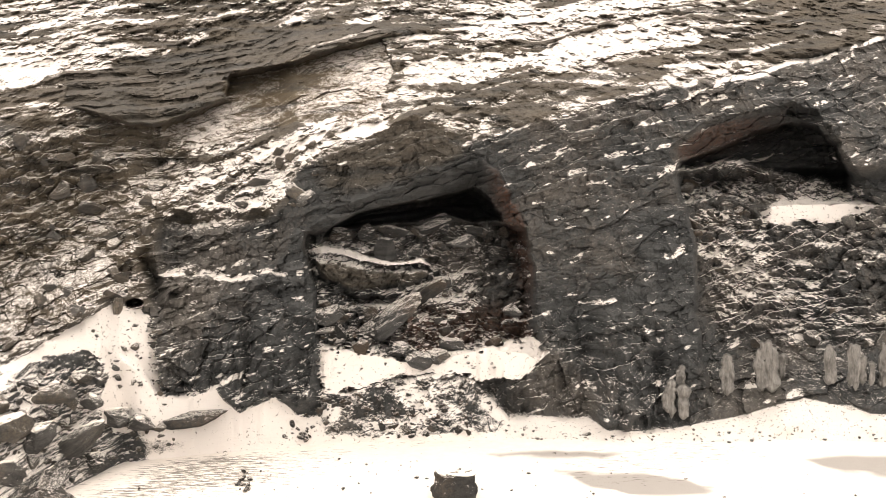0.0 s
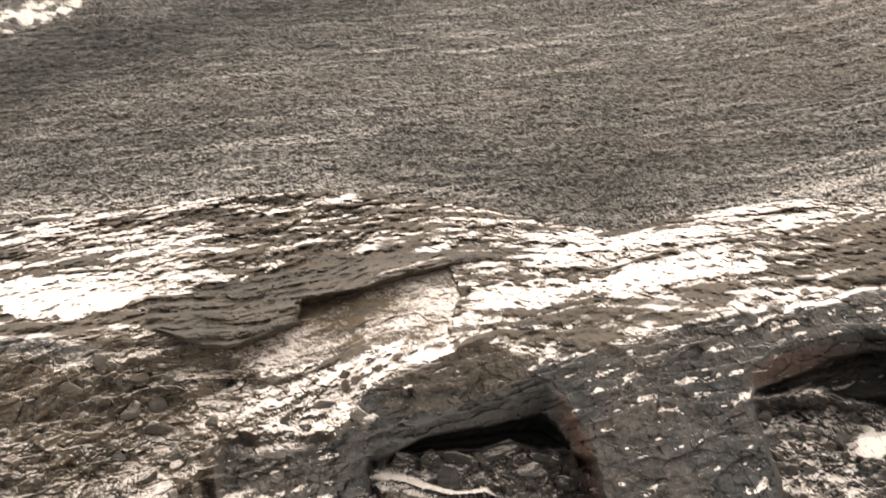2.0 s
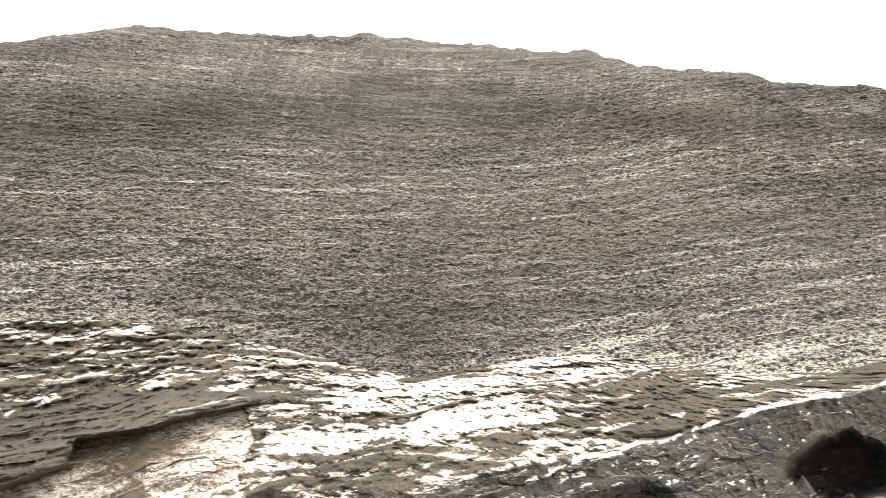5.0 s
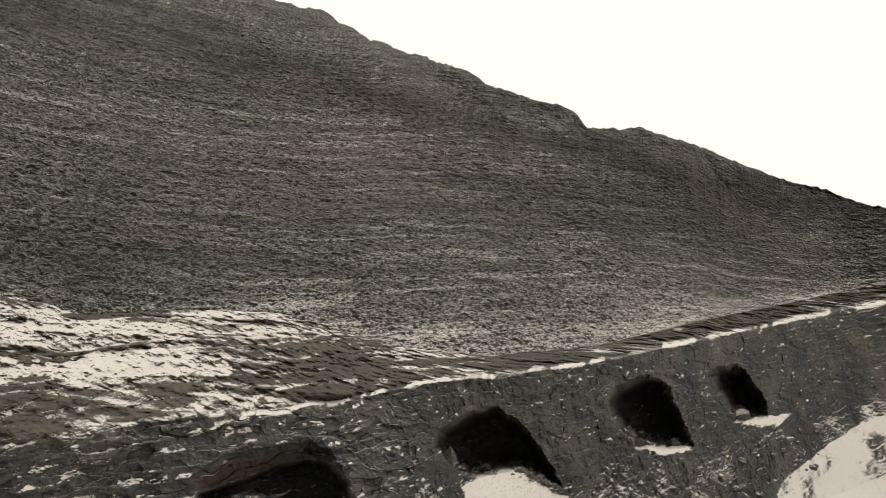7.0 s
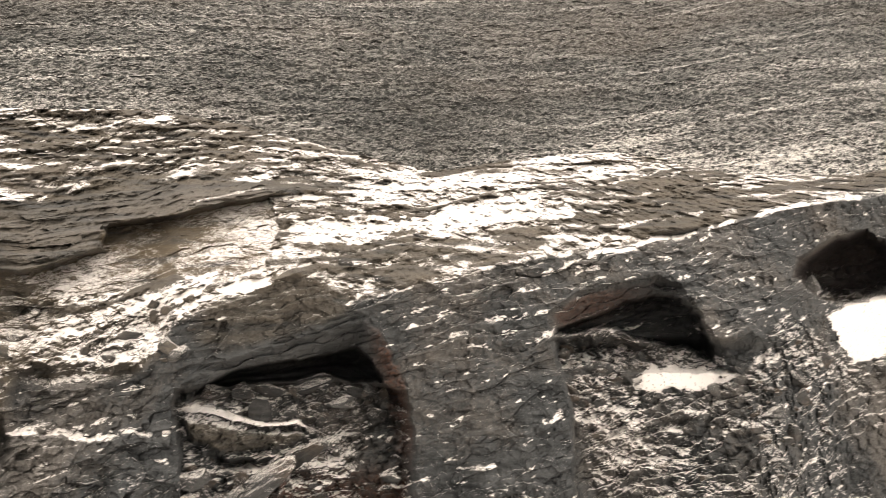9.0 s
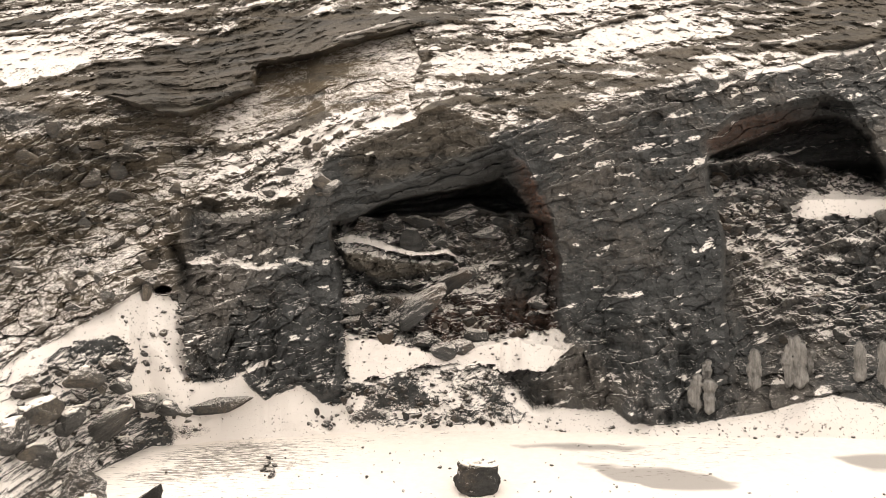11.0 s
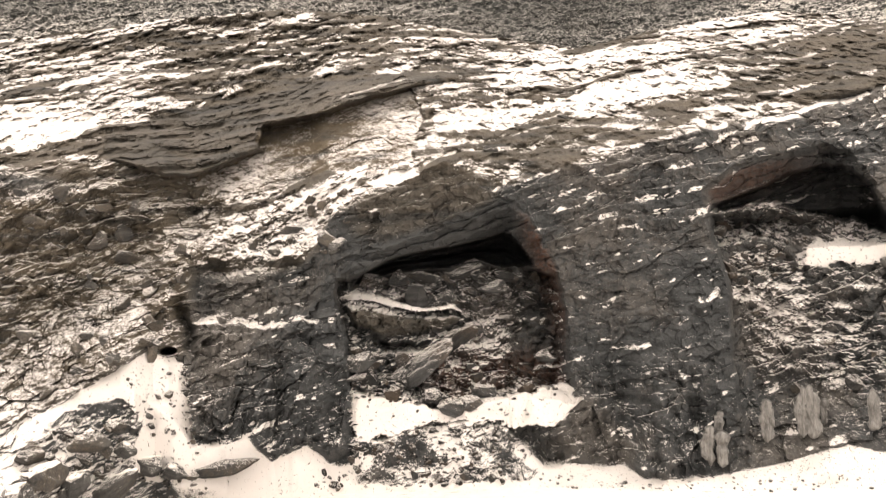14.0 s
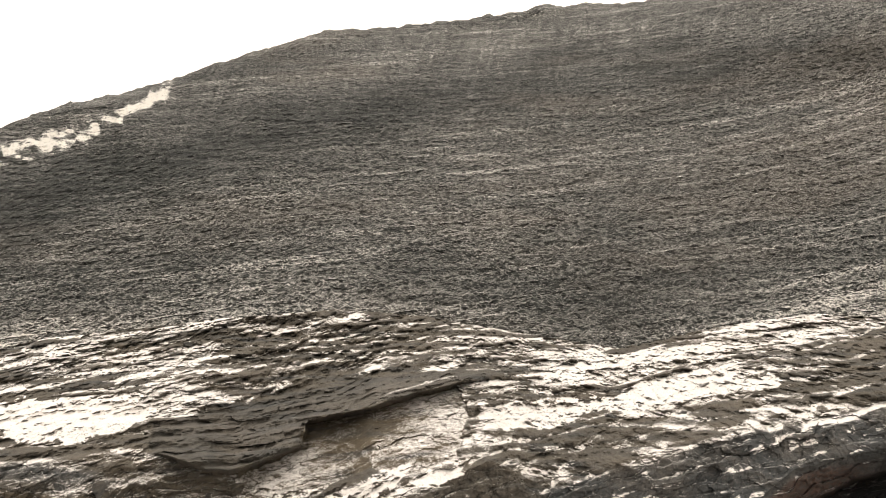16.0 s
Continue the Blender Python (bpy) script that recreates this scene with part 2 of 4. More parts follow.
def inside(a, e, poly):
    """Signed distance in degrees to a closed outline, positive inside."""
    p = np.array(poly, float)
    q = np.roll(p, -1, 0)
    d = np.full(a.shape, 1e9)
    ins = np.zeros(a.shape, bool)
    for (x0, y0), (x1, y1) in zip(p, q):
        ex, ey = x1 - x0, y1 - y0
        t = np.clip(((a - x0) * ex + (e - y0) * ey) / (ex * ex + ey * ey + 1e-12), 0, 1)
        d = np.minimum(d, (a - x0 - t * ex) ** 2 + (e - y0 - t * ey) ** 2)
        if y0 != y1:
            ins ^= ((y0 > e) != (y1 > e)) & (a < ex * (e - y0) / (y1 - y0) + x0)
    return np.where(ins, 1, -1) * np.sqrt(d)


def along(a, *pairs):
    p = np.array(pairs, float)
    return np.interp(a, p[:, 0], p[:, 1])


def tan(v):
    return np.tan(np.radians(v))


def wall_range(a):
    """The worked face: a straight line in plan that runs away to the right, and bends round at both ends."""
    c = np.cos(np.radians(a)) - 0.316 * np.sin(np.radians(a))
    c = np.where(a < -20, np.cos(np.radians(-20)) + 0.108 - 0.002 * (-20 - a), c)
    return 31.5 / (0.5 * (c + 0.24 + np.sqrt((c - 0.24) ** 2 + 0.004)))


def foot_el(a):
    return along(a, (-60, -23), (-36, -22.5), (-30.4, -21.2), (-26.2, -18.4), (-22, -17.1), (-12, -17.2), (12, -17.2), (19.7, -16.7), (28.7, -15.6), (40, -10.5), (55, -6), (80, -4.5))


def base_el(a):
    return along(a, (-60, -8), (-30, -10), (-24, -9), (-21, -11), (-19.6, -13.0), (-17.6, -13.4), (-16, -13.0), (-14.4, -14.3), (-12, -13.8), (-10.5, -14.7), (-9, -14.2), (-8.6, -13.5), (-4, -13.2), (-1, -12.6), (2, -13.1), (4.5, -15.6), (8, -15.5), (12, -16.1), (16, -15.9), (19.6, -15), (24, -13.4), (28.6, -13.9), (36, -8), (45, -3), (55, 1.5), (62, 4.5), (80, 5))


def top_el(a):
    return along(a, (-60, 4.6), (-30, 4.6), (-24, 3.6), (-21, 1.2), (-19.2, -1.7), (-17.6, -2.5), (-15.4, -2.2), (-12.4, -2.0), (-11.2, -1.0), (-10, 1.5), (-7.6, 2.8), (-3.7, 4.2), (-2.2, 5.0), (-1, 4.4), (1.5, 3.1), (4.6, 4.1), (8.5, 5.1), (12.3, 6.1), (15.7, 6.7), (19.6, 7.0), (23, 7.8), (27, 8.5), (30.9, 9.4), (35, 9.8), (42.7, 10.8), (50.3, 12.2), (58.9, 13.4), (80, 14.5)) + 0.18 * smooth(24, 32, a)


def hill_el(a):
    return along(a, (-60, 9), (-37.8, 10.3), (-31.5, 12.5), (-20.6, 14.7), (-12.6, 15.7), (-6.5, 15.3), (-0.4, 14.2), (7.2, 12.7), (14.6, 13.8), (20.2, 13.9), (23, 13.4), (28, 12.0), (35, 11.3), (43, 12.0), (50, 13.4), (59, 14.6), (80, 15.6)) + 0.18 * smooth(24, 32, a)


def ridge_el(a):
    b = along(a, (-60, 11), (-48, 17.5), (-40.5, 22.3), (-37.5, 24.3), (-32.5, 27.5), (-29.5, 28.5), (-26.3, 30), (-22.7, 31.7), (-18.3, 33.4), (-14.3, 34.7), (-7.2, 35.4), (-2.9, 35.6), (3.2, 36.3), (13.7, 35.5), (21.6, 34.4),
              (25.6, 32.9), (33.5, 31.1), (34.9, 30.3), (41.8, 28.2), (42.8, 26.9), (46.7, 26.6), (51.4, 24.7), (56.3, 22), (58.3, 21.3), (60.4, 20), (70, 17.4), (80, 16.6))
    return b + 0.2 * smooth(16, 24, a) + 0.2 * fbm(a * 0.6, a * 0, 5, 5, 0.6) + 0.1 * fbm(a * 4.0, a * 0, 9, 3)


CAVE_1 = [(-10.0, -3.6), (-9.7, -2.2), (-7.7, -0.6), (-3.8, 0.8), (0.1, 2.2), (1.9, 2.8), (2.9, 2.5), (4.6, 0.4), (5.8, -2.3), (6.4, -5.6), (6.7, -9.9), (6.9, -11.5), (2.9, -10.9), (-2, -12.2), (-3.5, -11.2), (-7.5, -11), (-9.1, -10.4), (-9.3, -6.9)]
VOID_1 = [(-8.6, -3.1), (-7.8, -2.2), (-6.2, -1.3), (-3.8, -0.7), (-1.5, -0.4), (0.7, 0.0), (2.1, 0.4), (3.5, -0.4), (4.3, -2.2), (2.9, -2.0), (1.9, -2.2), (0.6, -1.6), (-0.3, -1.7), (-1.9, -2.2), (-3.8, -2.2), (-5.8, -2.3), (-7.4, -2.7)]
CAVE_2 = [(15.6, 1.0), (15.4, 2.8), (17.5, 4.4), (20.3, 5.0), (23, 5.5), (24.4, 4.9), (26, 2.5), (27.4, 0), (28.3, -1.1), (26.4, -1.0), (21.6, -1.2), (18.7, -0.8), (16.3, -1.2)]
VOID_2 = [(15.9, 1.3), (16.1, 1.9), (18.2, 2.6), (20.7, 3.7), (23.1, 4.3), (24.6, 4.0), (26, 2.1), (26.5, -0.4), (24.8, 0.3), (21.5, 1.1), (19.8, 1.8), (16.6, 1.3)]
CAVE_3 = [(31.4, 5.18), (31.6, 6.38), (34, 7.78), (35.9, 8.18), (37.8, 6.78), (39.2, 4.58), (40.4, 2.58), (37.3, 3.78), (33.9, 3.18), (32, 4.28)]
CAVE_4 = [(43.1, 8.28), (43.8, 9.38), (46.2, 10.28), (47.2, 9.68), (48.2, 7.28), (48.9, 5.28), (45, 5.18), (44, 6.28)]
CAVE_5 = [(50, 9.98), (50.5, 10.48), (51.8, 10.68), (52.7, 9.78), (53.7, 7.88), (53.4, 6.98), (51.5, 6.88)]
BAND = [(-24.7, 7.9), (-21.7, 8.4), (-18.2, 9.3), (-14.6, 10.3), (-9.3, 11.3), (-3.5, 11.6), (0.9, 11.7), (0.3, 11.2), (-4.0, 10.6), (-7.1, 9.9), (-10.9, 8.7), (-14.3, 8.0), (-14.7, 6.4), (-17.3, 5.3), (-19.4, 4.5), (-21.3, 4.9), (-23.5, 5.5), (-24.9, 5.8)]
SLAB = [(-14.5, 7.9), (-10.9, 8.6), (-7.1, 9.8), (-3.9, 10.5), (-3.6, 8.6), (-3.9, 5.7), (-7.2, 4.4), (-10.3, 4.8), (-14.0, 3.8), (-17.0, 3.2), (-19.1, 4.2), (-17.3, 5.2), (-14.7, 6.3)]
GULLY = [(-60, 4.5), (-28.4, 3.6), (-25.1, 5.0), (-23.2, 4.7), (-19.1, 3.5), (-16.6, 3.3), (-18.2, 0.3), (-19.6, -3.1), (-20.1, -7.2), (-22.3, -6.7), (-25.7, -8.9), (-30, -10.6), (-60, -12)]
FAN = [(-22.3, -6.8), (-20.7, -7.2), (-19.8, -9), (-19.4, -12.7), (-19.0, -15.4), (-22.6, -15.2), (-23.6, -13.6), (-22.6, -11.2), (-24.2, -9.8), (-27.1, -10.2), (-30.5, -12.4), (-30, -11), (-26.5, -9.1)]
SNOW_1 = [(-9.3, -10.5), (-5.9, -10.8), (-2.8, -11.6), (0.5, -11.1), (6.3, -10.1), (7.4, -11.2), (5.3, -13.3), (2, -13.0), (-1.2, -12.6), (-4, -13.2), (-6.8, -13.6), (-8.8, -13.9)]
SNOW_STRIP = [(-9.7, -3.9), (-8.4, -3.5), (-6.6, -3.9), (-5.2, -4.4), (-3.8, -4.8), (-1.6, -4.6), (-0.6, -5.4), (-1.7, -4.95), (-4.2, -5.2), (-5.6, -4.8), (-7.4, -4.3)]
SNOW_2 = [(20.9, -1.4), (22.2, -0.7), (24.8, -0.4), (28.0, -0.8), (27.8, -1.6), (25.8, -2.1), (24.2, -2.4), (21.5, -2.3)]
SNOW_3 = [(33.3, 2.78), (34.6, 3.38), (36.4, 3.78), (37.7, 3.48), (41, 1.78), (38.6, 0.58), (36.4, 0.18), (34.6, -0.42), (34, 1.08)]
SNOW_4 = [(44.6, 5.28), (46.5, 5.48), (48.6, 5.38), (48.9, 5.08), (46.5, 4.68)]
SNOW_5 = [(51.3, 6.98), (53.4, 7.18), (55, 7.28), (54.2, 6.68), (51.8, 6.58)]
SNOW_9 = [(52.5, 0.18), (54, 3.38), (56, 4.78), (59, 6.78), (64, 8.18), (66, 4.18), (60, 0.18)]
SNOW_6 = [(-34, 8.6), (-28.1, 8.9), (-26.2, 9.2), (-23.6, 8.5), (-25.5, 7.4), (-27.4, 6.6), (-30, 5.8), (-36, 6.5)]
SNOW_7 = [(-3.3, 9.3), (0.8, 9.4), (6.6, 9.5), (8.6, 10.4), (13, 10.9), (17.8, 10.1), (17.5, 9.4), (13, 9.2), (8.5, 8.4), (5, 8.4), (2.7, 7.5), (-1.6, 7.1)]
SNOW_8 = [(-14.1, 2.3), (-12.2, 3.6), (-9.5, 4.6), (-7.2, 5.7), (-7.2, 5.0), (-8.8, 3.2), (-12.2, 2.1)]
SNOW_10 = [(-17.4, 1.8), (-16.4, -0.1), (-17.5, -1.8), (-15.0, -2.1), (-11.9, -1.6), (-11.9, 0.0), (-14.9, 0.0), (-15.6, 2.1)]
SNOW_11 = [(-7.2, 3.9), (-6.0, 5.0), (-3.7, 5.2), (-3.7, 4.4), (-5.3, 3.9)]
SNOW_12 = [(16.9, -1.5), (19, -1.3), (21.5, -2.6), (22.4, -5.2), (21, -7.2), (18.5, -5.2), (17.3, -4.4)]
SLAB_ROCK = [(-9.6, -4.4), (-7.4, -4.5), (-4.2, -5.4), (-1.4, -5.1), (-0.9, -5.8), (-2.4, -6.6), (-4.5, -6.9), (-6.5, -6.9), (-8.4, -6.2)]


def cliff_shape(a, e):
    """Horizontal distance from the eye, and how much snow, red stain and dirt lie there."""
    rw = wall_range(a)
    scallop = 0.5 * fbm(a * 0.6, a * 0, 115, 2) * smooth(-20, -18.5, a) * smooth(17, 13, a)
    knots_e = [foot_el(a), base_el(a) + scallop, top_el(a), hill_el(a)]
    lean = along(a, (-60, 12), (-36, 10), (-28, 8), (-18, 4.5), (-10, 2.5), (0, 2), (80, 2.5))
    rf = H / -tan(knots_e[0])
    rb = np.maximum(rw - along(a, (-60, 1), (-21, 1), (-18, 0.5), (16, 0.5), (20, 0.5), (60, 2)), rf + 0.6)
    drift_z = along(a, (-60, 0.5), (-9.6, 0.5), (-8.6, 1.6), (-1, 1.9), (2, 1.7), (4.5, 0.5), (12, 0.35), (16, 0.3), (20, 0.5), (24, 1.25), (28.6, 1.0), (60, 2))
    rb_low = np.maximum((H - drift_z) / np.maximum(-tan(knots_e[1]), 0.05), rf + 0.4)
    rb = np.where(a > -19.5, np.minimum(rb, rb + (rb_low - rb) * smooth(-19.5, -18.5, a) * smooth(36, 30, a)), rb)
    hr = along(a, (-60, 70), (-38, 66), (-20, 60), (0, 58), (7, 58), (15, 62), (22, 64), (28, 62), (35, 64), (43, 74), (50, 90), (60, 140), (80, 165))
    knots_r = [rf, rb, rw + lean, np.maximum(hr, rw + lean + 4)]
    te = tan(e)
    inv = np.zeros(a.shape)
    for k in range(3):
        t0, t1 = tan(knots_e[k]), tan(knots_e[k + 1])
        f = (te - t0) / np.maximum(t1 - t0, 1e-4)
        seg = (f >= 0 if k else f > -9) & (f <= 1 if k < 2 else f < 9)
        inv = np.where(seg, 1 / knots_r[k] + f * (1 / knots_r[k + 1] - 1 / knots_r[k]), inv)
    r = 1 / inv
    z = H + r * te
    s = r * np.sin(np.radians(a))  # metres across
    q = z - 0.23 * s  # metres up, along the dip of the beds
    far = r / 34.0

    wall = smooth(-0.4, 0.3, e - knots_e[1]) * smooth(0.5, -0.2, e - knots_e[2])
    slope = smooth(-0.2, 0.6, e - knots_e[2])
    apron = smooth(0.3, -0.4, e - knots_e[1])
    dg = inside(a, e, GULLY)
    gully = smooth(-0.8, 0.8, dg)
    talus = smooth(16.5, 18.5, a + 0.15 * e) * smooth(0.6, -0.6, e - along(a, (15, -1.2), (20, -1), (28, -2), (31, 3), (34, 2), (41, 1.5), (44, 5), (49, 4.4), (54, 6.6), (60, 8)))
    edge_a = along(e, (-16, 18.5), (-12, 17.6), (-8.6, 17.2), (-3.3, 16.8), (1.5, 15.7), (3, 15.5))
    talus_soft = talus * smooth(0, 0.4, a - edge_a) * np.maximum(smooth(-11, -8, e + fbm(a * 0.3, e * 0.3, 133, 3)), smooth(29, 33, a))

    dep = np.zeros(a.shape)
    snow = np.zeros(a.shape)
    tint = np.zeros(a.shape)
    dirt = 0.75 * gully

    # the talus lies behind the corner of the second pier
    dep += 2.6 * smooth(0, 0.3, a - edge_a + 0.3 * fbm(e * 0.8, e * 0, 123, 3)) * smooth(1.4, 0.4, e) * smooth(-15, -9, e) * smooth(34, 27, a)
    # gully: set back, rough
    dep += gully * 3.5 * smooth(0, 5, dg)
    # cave 1: brow, dark void, pile of fallen rock
    w = 0.25 * fbm(a * 1.3, e * 1.3, 11, 4)
    d1 = inside(a + w, e + w, CAVE_1)
    v1 = inside(a + w, e + 0.7 * w, VOID_1)
    split = along(a, (-9, -2.7), (-6.2, -1.7), (-1.5, -1.2), (0.7, -1.0), (2.1, -1.1), (3.8, -2.0), (5.1, -2.6))
    brow = (1.3 + 1.6 * smooth(-6, 2, a)) * np.clip(d1 / 2.6, 0, 1) * smooth(-0.2, 0.2, e - split)
    jamb = 0.12 * smooth(0, 0.1, d1) + 0.88 * np.clip(d1 / along(a, (-10, 0.3), (-7, 0.3), (0, 0.6), (4, 0.9), (7, 0.9)), 0, 1)
    pile = jamb * (0.6 + 2.3 * smooth(-11.5, -1.5, e) + 0.5 * smooth(3.0, 5.0, a)) * smooth(0.2, -0.2, e - split)
    dep += np.where(d1 > 0, np.maximum(brow, pile), 0)
    dep += 6.0 * smooth(0.0, 0.3, v1)
    tint += 0.9 * smooth(0, 0.4, d1) * smooth(1.9, 0.8, d1) * smooth(2.5, 4.5, a) * smooth(-9, -5, e)
    tint += 0.85 * smooth(0.3, 1, d1) * smooth(-7, -9, e) * smooth(-4.5, -2, a)
    # the big slab that juts from the pile, hollow below
    ds = inside(a + w, e + w, SLAB_ROCK)
    dep -= 1.2 * smooth(0, 0.5, ds) * (0.6 + 0.4 * smooth(-7, -5, e))
    hollow = inside(a + w, e + w, [(-7.2, -6.9), (-4.6, -7.1), (-2.6, -6.8), (-3.4, -7.7), (-5.0, -8.1), (-6.6, -7.9)])
    dep += 1.2 * smooth(0, 0.4, hollow)
    snow -= 0.4 * smooth(0.15, 0.4, ds)
    dirt = dirt + 0.5 * smooth(0.1, 0.4, ds)
    rubble_1 = smooth(0.1, 0.7, d1) * smooth(0.1, -0.3, v1) * smooth(0.3, -0.3, e - split)
    # cave 2
    d2 = inside(a + w, e + w, CAVE_2)
    v2 = inside(a + w, e + w, VOID_2)
    dep += np.where(d2 > 0, 0.4 * smooth(0, 0.1, d2) + 2.4 * np.clip(d2 / 1.4, 0, 1) + 1.2 * smooth(24.5, 26.5, a) * np.clip(d2, 0, 1), 0)
    dep += 5.0 * smooth(0.0, 0.3, v2)
    tint += 0.8 * smooth(0.2, 0.6, d2) * smooth(2.6, 1.4, d2) * smooth(23.5, 19, a) * smooth(1.6, 2.4, e)
    rubble_2 = smooth(0.1, 0.5, d2) * smooth(0.1, -0.2, v2) * smooth(2.2, 1.6, e)
    # caves 3 to 5
    for poly, depth in ((CAVE_3, 11), (CAVE_4, 13), (CAVE_5, 14)):
        d3 = inside(a + 1.3 * w, e + w, poly)
        dep += depth * smooth(0, 0.4, d3) * (0.35 + 0.65 * smooth(0.1, 1.0, d3))
        tint += 0.3 * smooth(0, 0.4, d3)
    # overhanging band and the slab below it
    db = inside(a + w, e + 0.6 * w, BAND)
    dsl = inside(a + 2.2 * w + 0.5 * fbm(a * 1.2, e * 2.0, 209, 3), e + 0.5 * w, SLAB)
    b_top = along(a, (-25, 7.9), (-21.7, 8.4), (-18.2, 9.3), (-14.6, 10.3), (-9.3, 11.3), (-3.5, 11.6), (1, 11.8))
    b_low = along(a, (-25, 5.7), (-21.3, 4.9), (-19.4, 4.5), (-17.3, 5.3), (-14.7, 6.4), (-14.2, 8.0), (-10.9, 8.7), (-7.1, 9.9), (-4, 10.6), (1, 11.4))
    down = np.clip((b_top - e) / np.maximum(b_top - b_low, 0.3), 0, 1)
    jut = smooth(-0.08, 0.12, db) * smooth(-25.5, -21.5, a) * smooth(1, -6, a)
    dep -= jut * (0.2 + 1.9 * smooth(0.0, 0.9, down))
    dep += 0.6 * smooth(-0.1, 0.15, dsl)
    dirt += 0.6 * slope * (1 - gully) + 0.5 * smooth(-0.1, 0.3, dsl) - 0.2 * smooth(0, 0.4, db)
    dirt += 0.45 * smooth(-9.5, -7.5, a) * smooth(2.5, 0.5, a) * smooth(-0.5, 1.0, e) * smooth(0.6, -0.4, d1) * wall
    # ledge on the left pier
    pier = smooth(-19.6, -19, a) * smooth(-10.6, -12, a)
    shelf = -5.4 - 0.03 * (a + 15) + 0.5 * fbm(a * 0.5, a * 0, 119, 3)
    dep += 1.0 * pier * smooth(-0.15, 0.15, e - shelf) * smooth(-0.8, -2, e)
    hole = np.hypot((a + 21.0) / 0.55, (e + 7.0) / 0.3)
    dep += 2.5 * smooth(1.1, 0.6, hole)
    # cleft between gully and pier
    dep += 1.3 * np.exp(-(((a + 20.0 + 0.1 * (e + 5) + 0.7 * fbm(e * 0.9, e * 0, 199, 3)) / 0.45) ** 2)) * smooth(-8, -6.5, e) * smooth(-2.2, -4, e)

    # relief
    wx, wy = fbm(s * 0.45, q * 0.6, 31, 4), fbm(s * 0.35, q * 0.8, 33, 4)
    bed, gap = cells(s * 0.42 + 1.1 * wx, q * 1.25 + 0.9 * wy, 41)
    bed2, gap2 = cells(s * 1.1 + 0.8 * wy, q * 2.9 + 0.7 * wx, 47)
    col, gapc = cells(s * 0.75 + 0.4 * fbm(s, z * 0.5, 51, 3), z * 0.28, 53)
    blk, gapb = cells(s * 1.25 + 0.7 * wy, z * 1.6 + 0.8 * wx, 61)
    blk2, gapb2 = cells(s * 2.7 + wx, z * 3.6 + wy, 67)
    soft = fbm(s * 0.12, z * 0.12, 71, 4)
    fuzz = fbm(s * 2.2, z * 2.6, 75, 4)
    low = smooth(-6.5, -12, e) * smooth(17, 14, a)
    hard = wall * (1 - gully) * (1 - talus_soft)
    calm = 1 - 0.6 * smooth(0.05, 0.4, np.maximum(d1, d2)) * (1 - rubble_1) * (1 - rubble_2)
    streak = fbm(s * 1.3 + 0.5 * fbm(s * 0.4, z * 0.3, 55, 3), z * 0.16, 57, 4)
    # tilted beds: each leans out a little and steps back to the next, with snow along the broken steps
    lev = (z - 0.27 * s) * 1.9 + 1.5 * fbm(s * 0.22, z * 0.3, 63, 4) + 0.25 * fbm(s * 1.1, z * 1.3, 65, 3)
    step, bed_no = lev - np.floor(lev), np.floor(lev)
    strength = smooth(-0.12, 0.2, fbm(s * 0.3, bed_no * 3.7, 69, 3))
    rel = hard * calm * (0.35 * bed + 0.16 * bed2 - (0.03 + 0.26 * strength * (0.35 + 0.65 * smooth(-3, 1, e))) * step * smooth(1.0, 0.8, step) + 0.05 * fbm(s * 6.0, z * 5.0, 77, 3) + (0.1 + 0.4 * low) * col + (0.12 + 0.4 * low + 0.45 * pier) * streak + (0.07 + 0.2 * pier) * blk + (0.13 + 0.2 * pier) * blk2 + 0.2 * fuzz + 0.9 * soft - 0.06 * np.exp(-gapc * 16) + 0.05 * np.exp(-gap * 14))
    dense = 0.02 + 0.12 * low + 0.85 * smooth(-0.5, 1.8, e) * smooth(5.0, 7.0, a) * smooth(30, 17, a) + 0.12 * smooth(17, 24, a) + 0.3 * pier * smooth(-7, -11, e) + 0.2 * smooth(-1.5, 1.0, e) * smooth(-6, -12, a)
    dash = smooth(0, 0.1, fbm(s * 0.75, bed_no * 7.7, 73, 4) - 0.40 + 0.46 * dense) * smooth(0.36, 0.08, step + 0.5 * fbm(s * 2.0, z * 2.5, 79, 3))
    rel += low * hard * (1.1 * fbm(s * 0.8, z * 0.3, 59, 4) + 0.6 * fbm(s * 1.6, z * 1.3, 61, 4))
    brows = np.where(d1 > 0, smooth(0, 0.5, d1), 0) * smooth(-0.1, 0.3, e - split) + smooth(0, 0.5, d2) * smooth(1.6, 2.4, e)
    rel += np.clip(brows, 0, 1) * (0.55 * fbm(s * 0.2, (z - 0.3 * s) * 1.5, 87, 5) + 0.25 * bed2 + 0.14 * fuzz + 0.35 * bed - 0.25 * step)
    rubble = np.clip(rubble_1 + rubble_2 + talus_soft, 0, 1)
    rel += rubble * (0.6 + 0.4 * smooth(36, 28, a)) * (0.42 * blk + 0.36 * blk2 + 0.9 * soft + 0.6 * fuzz + 0.5 * fbm(s * 0.7, z * 0.9, 89, 4)) - 0.45 * talus_soft * step * smooth(31, 27, a)
    rel += gully * (0.5 * bed + 0.35 * blk + 0.3 * blk2 + 2.2 * soft + 0.5 * fuzz + 1.2 * fbm(s * 0.5, z * 0.5, 83, 3))
    up = slope * (1 - gully) * (1 - smooth(-0.1, 0.2, dsl))
    lev_u = (q + 0.1 * s) * 1.0 + 3.6 * fbm(s * 0.07, q * 0.16, 143, 4) + 0.45 * fbm(s * 0.5, q * 0.9, 145, 4, 0.6)
    step_u = lev_u - np.floor(lev_u)
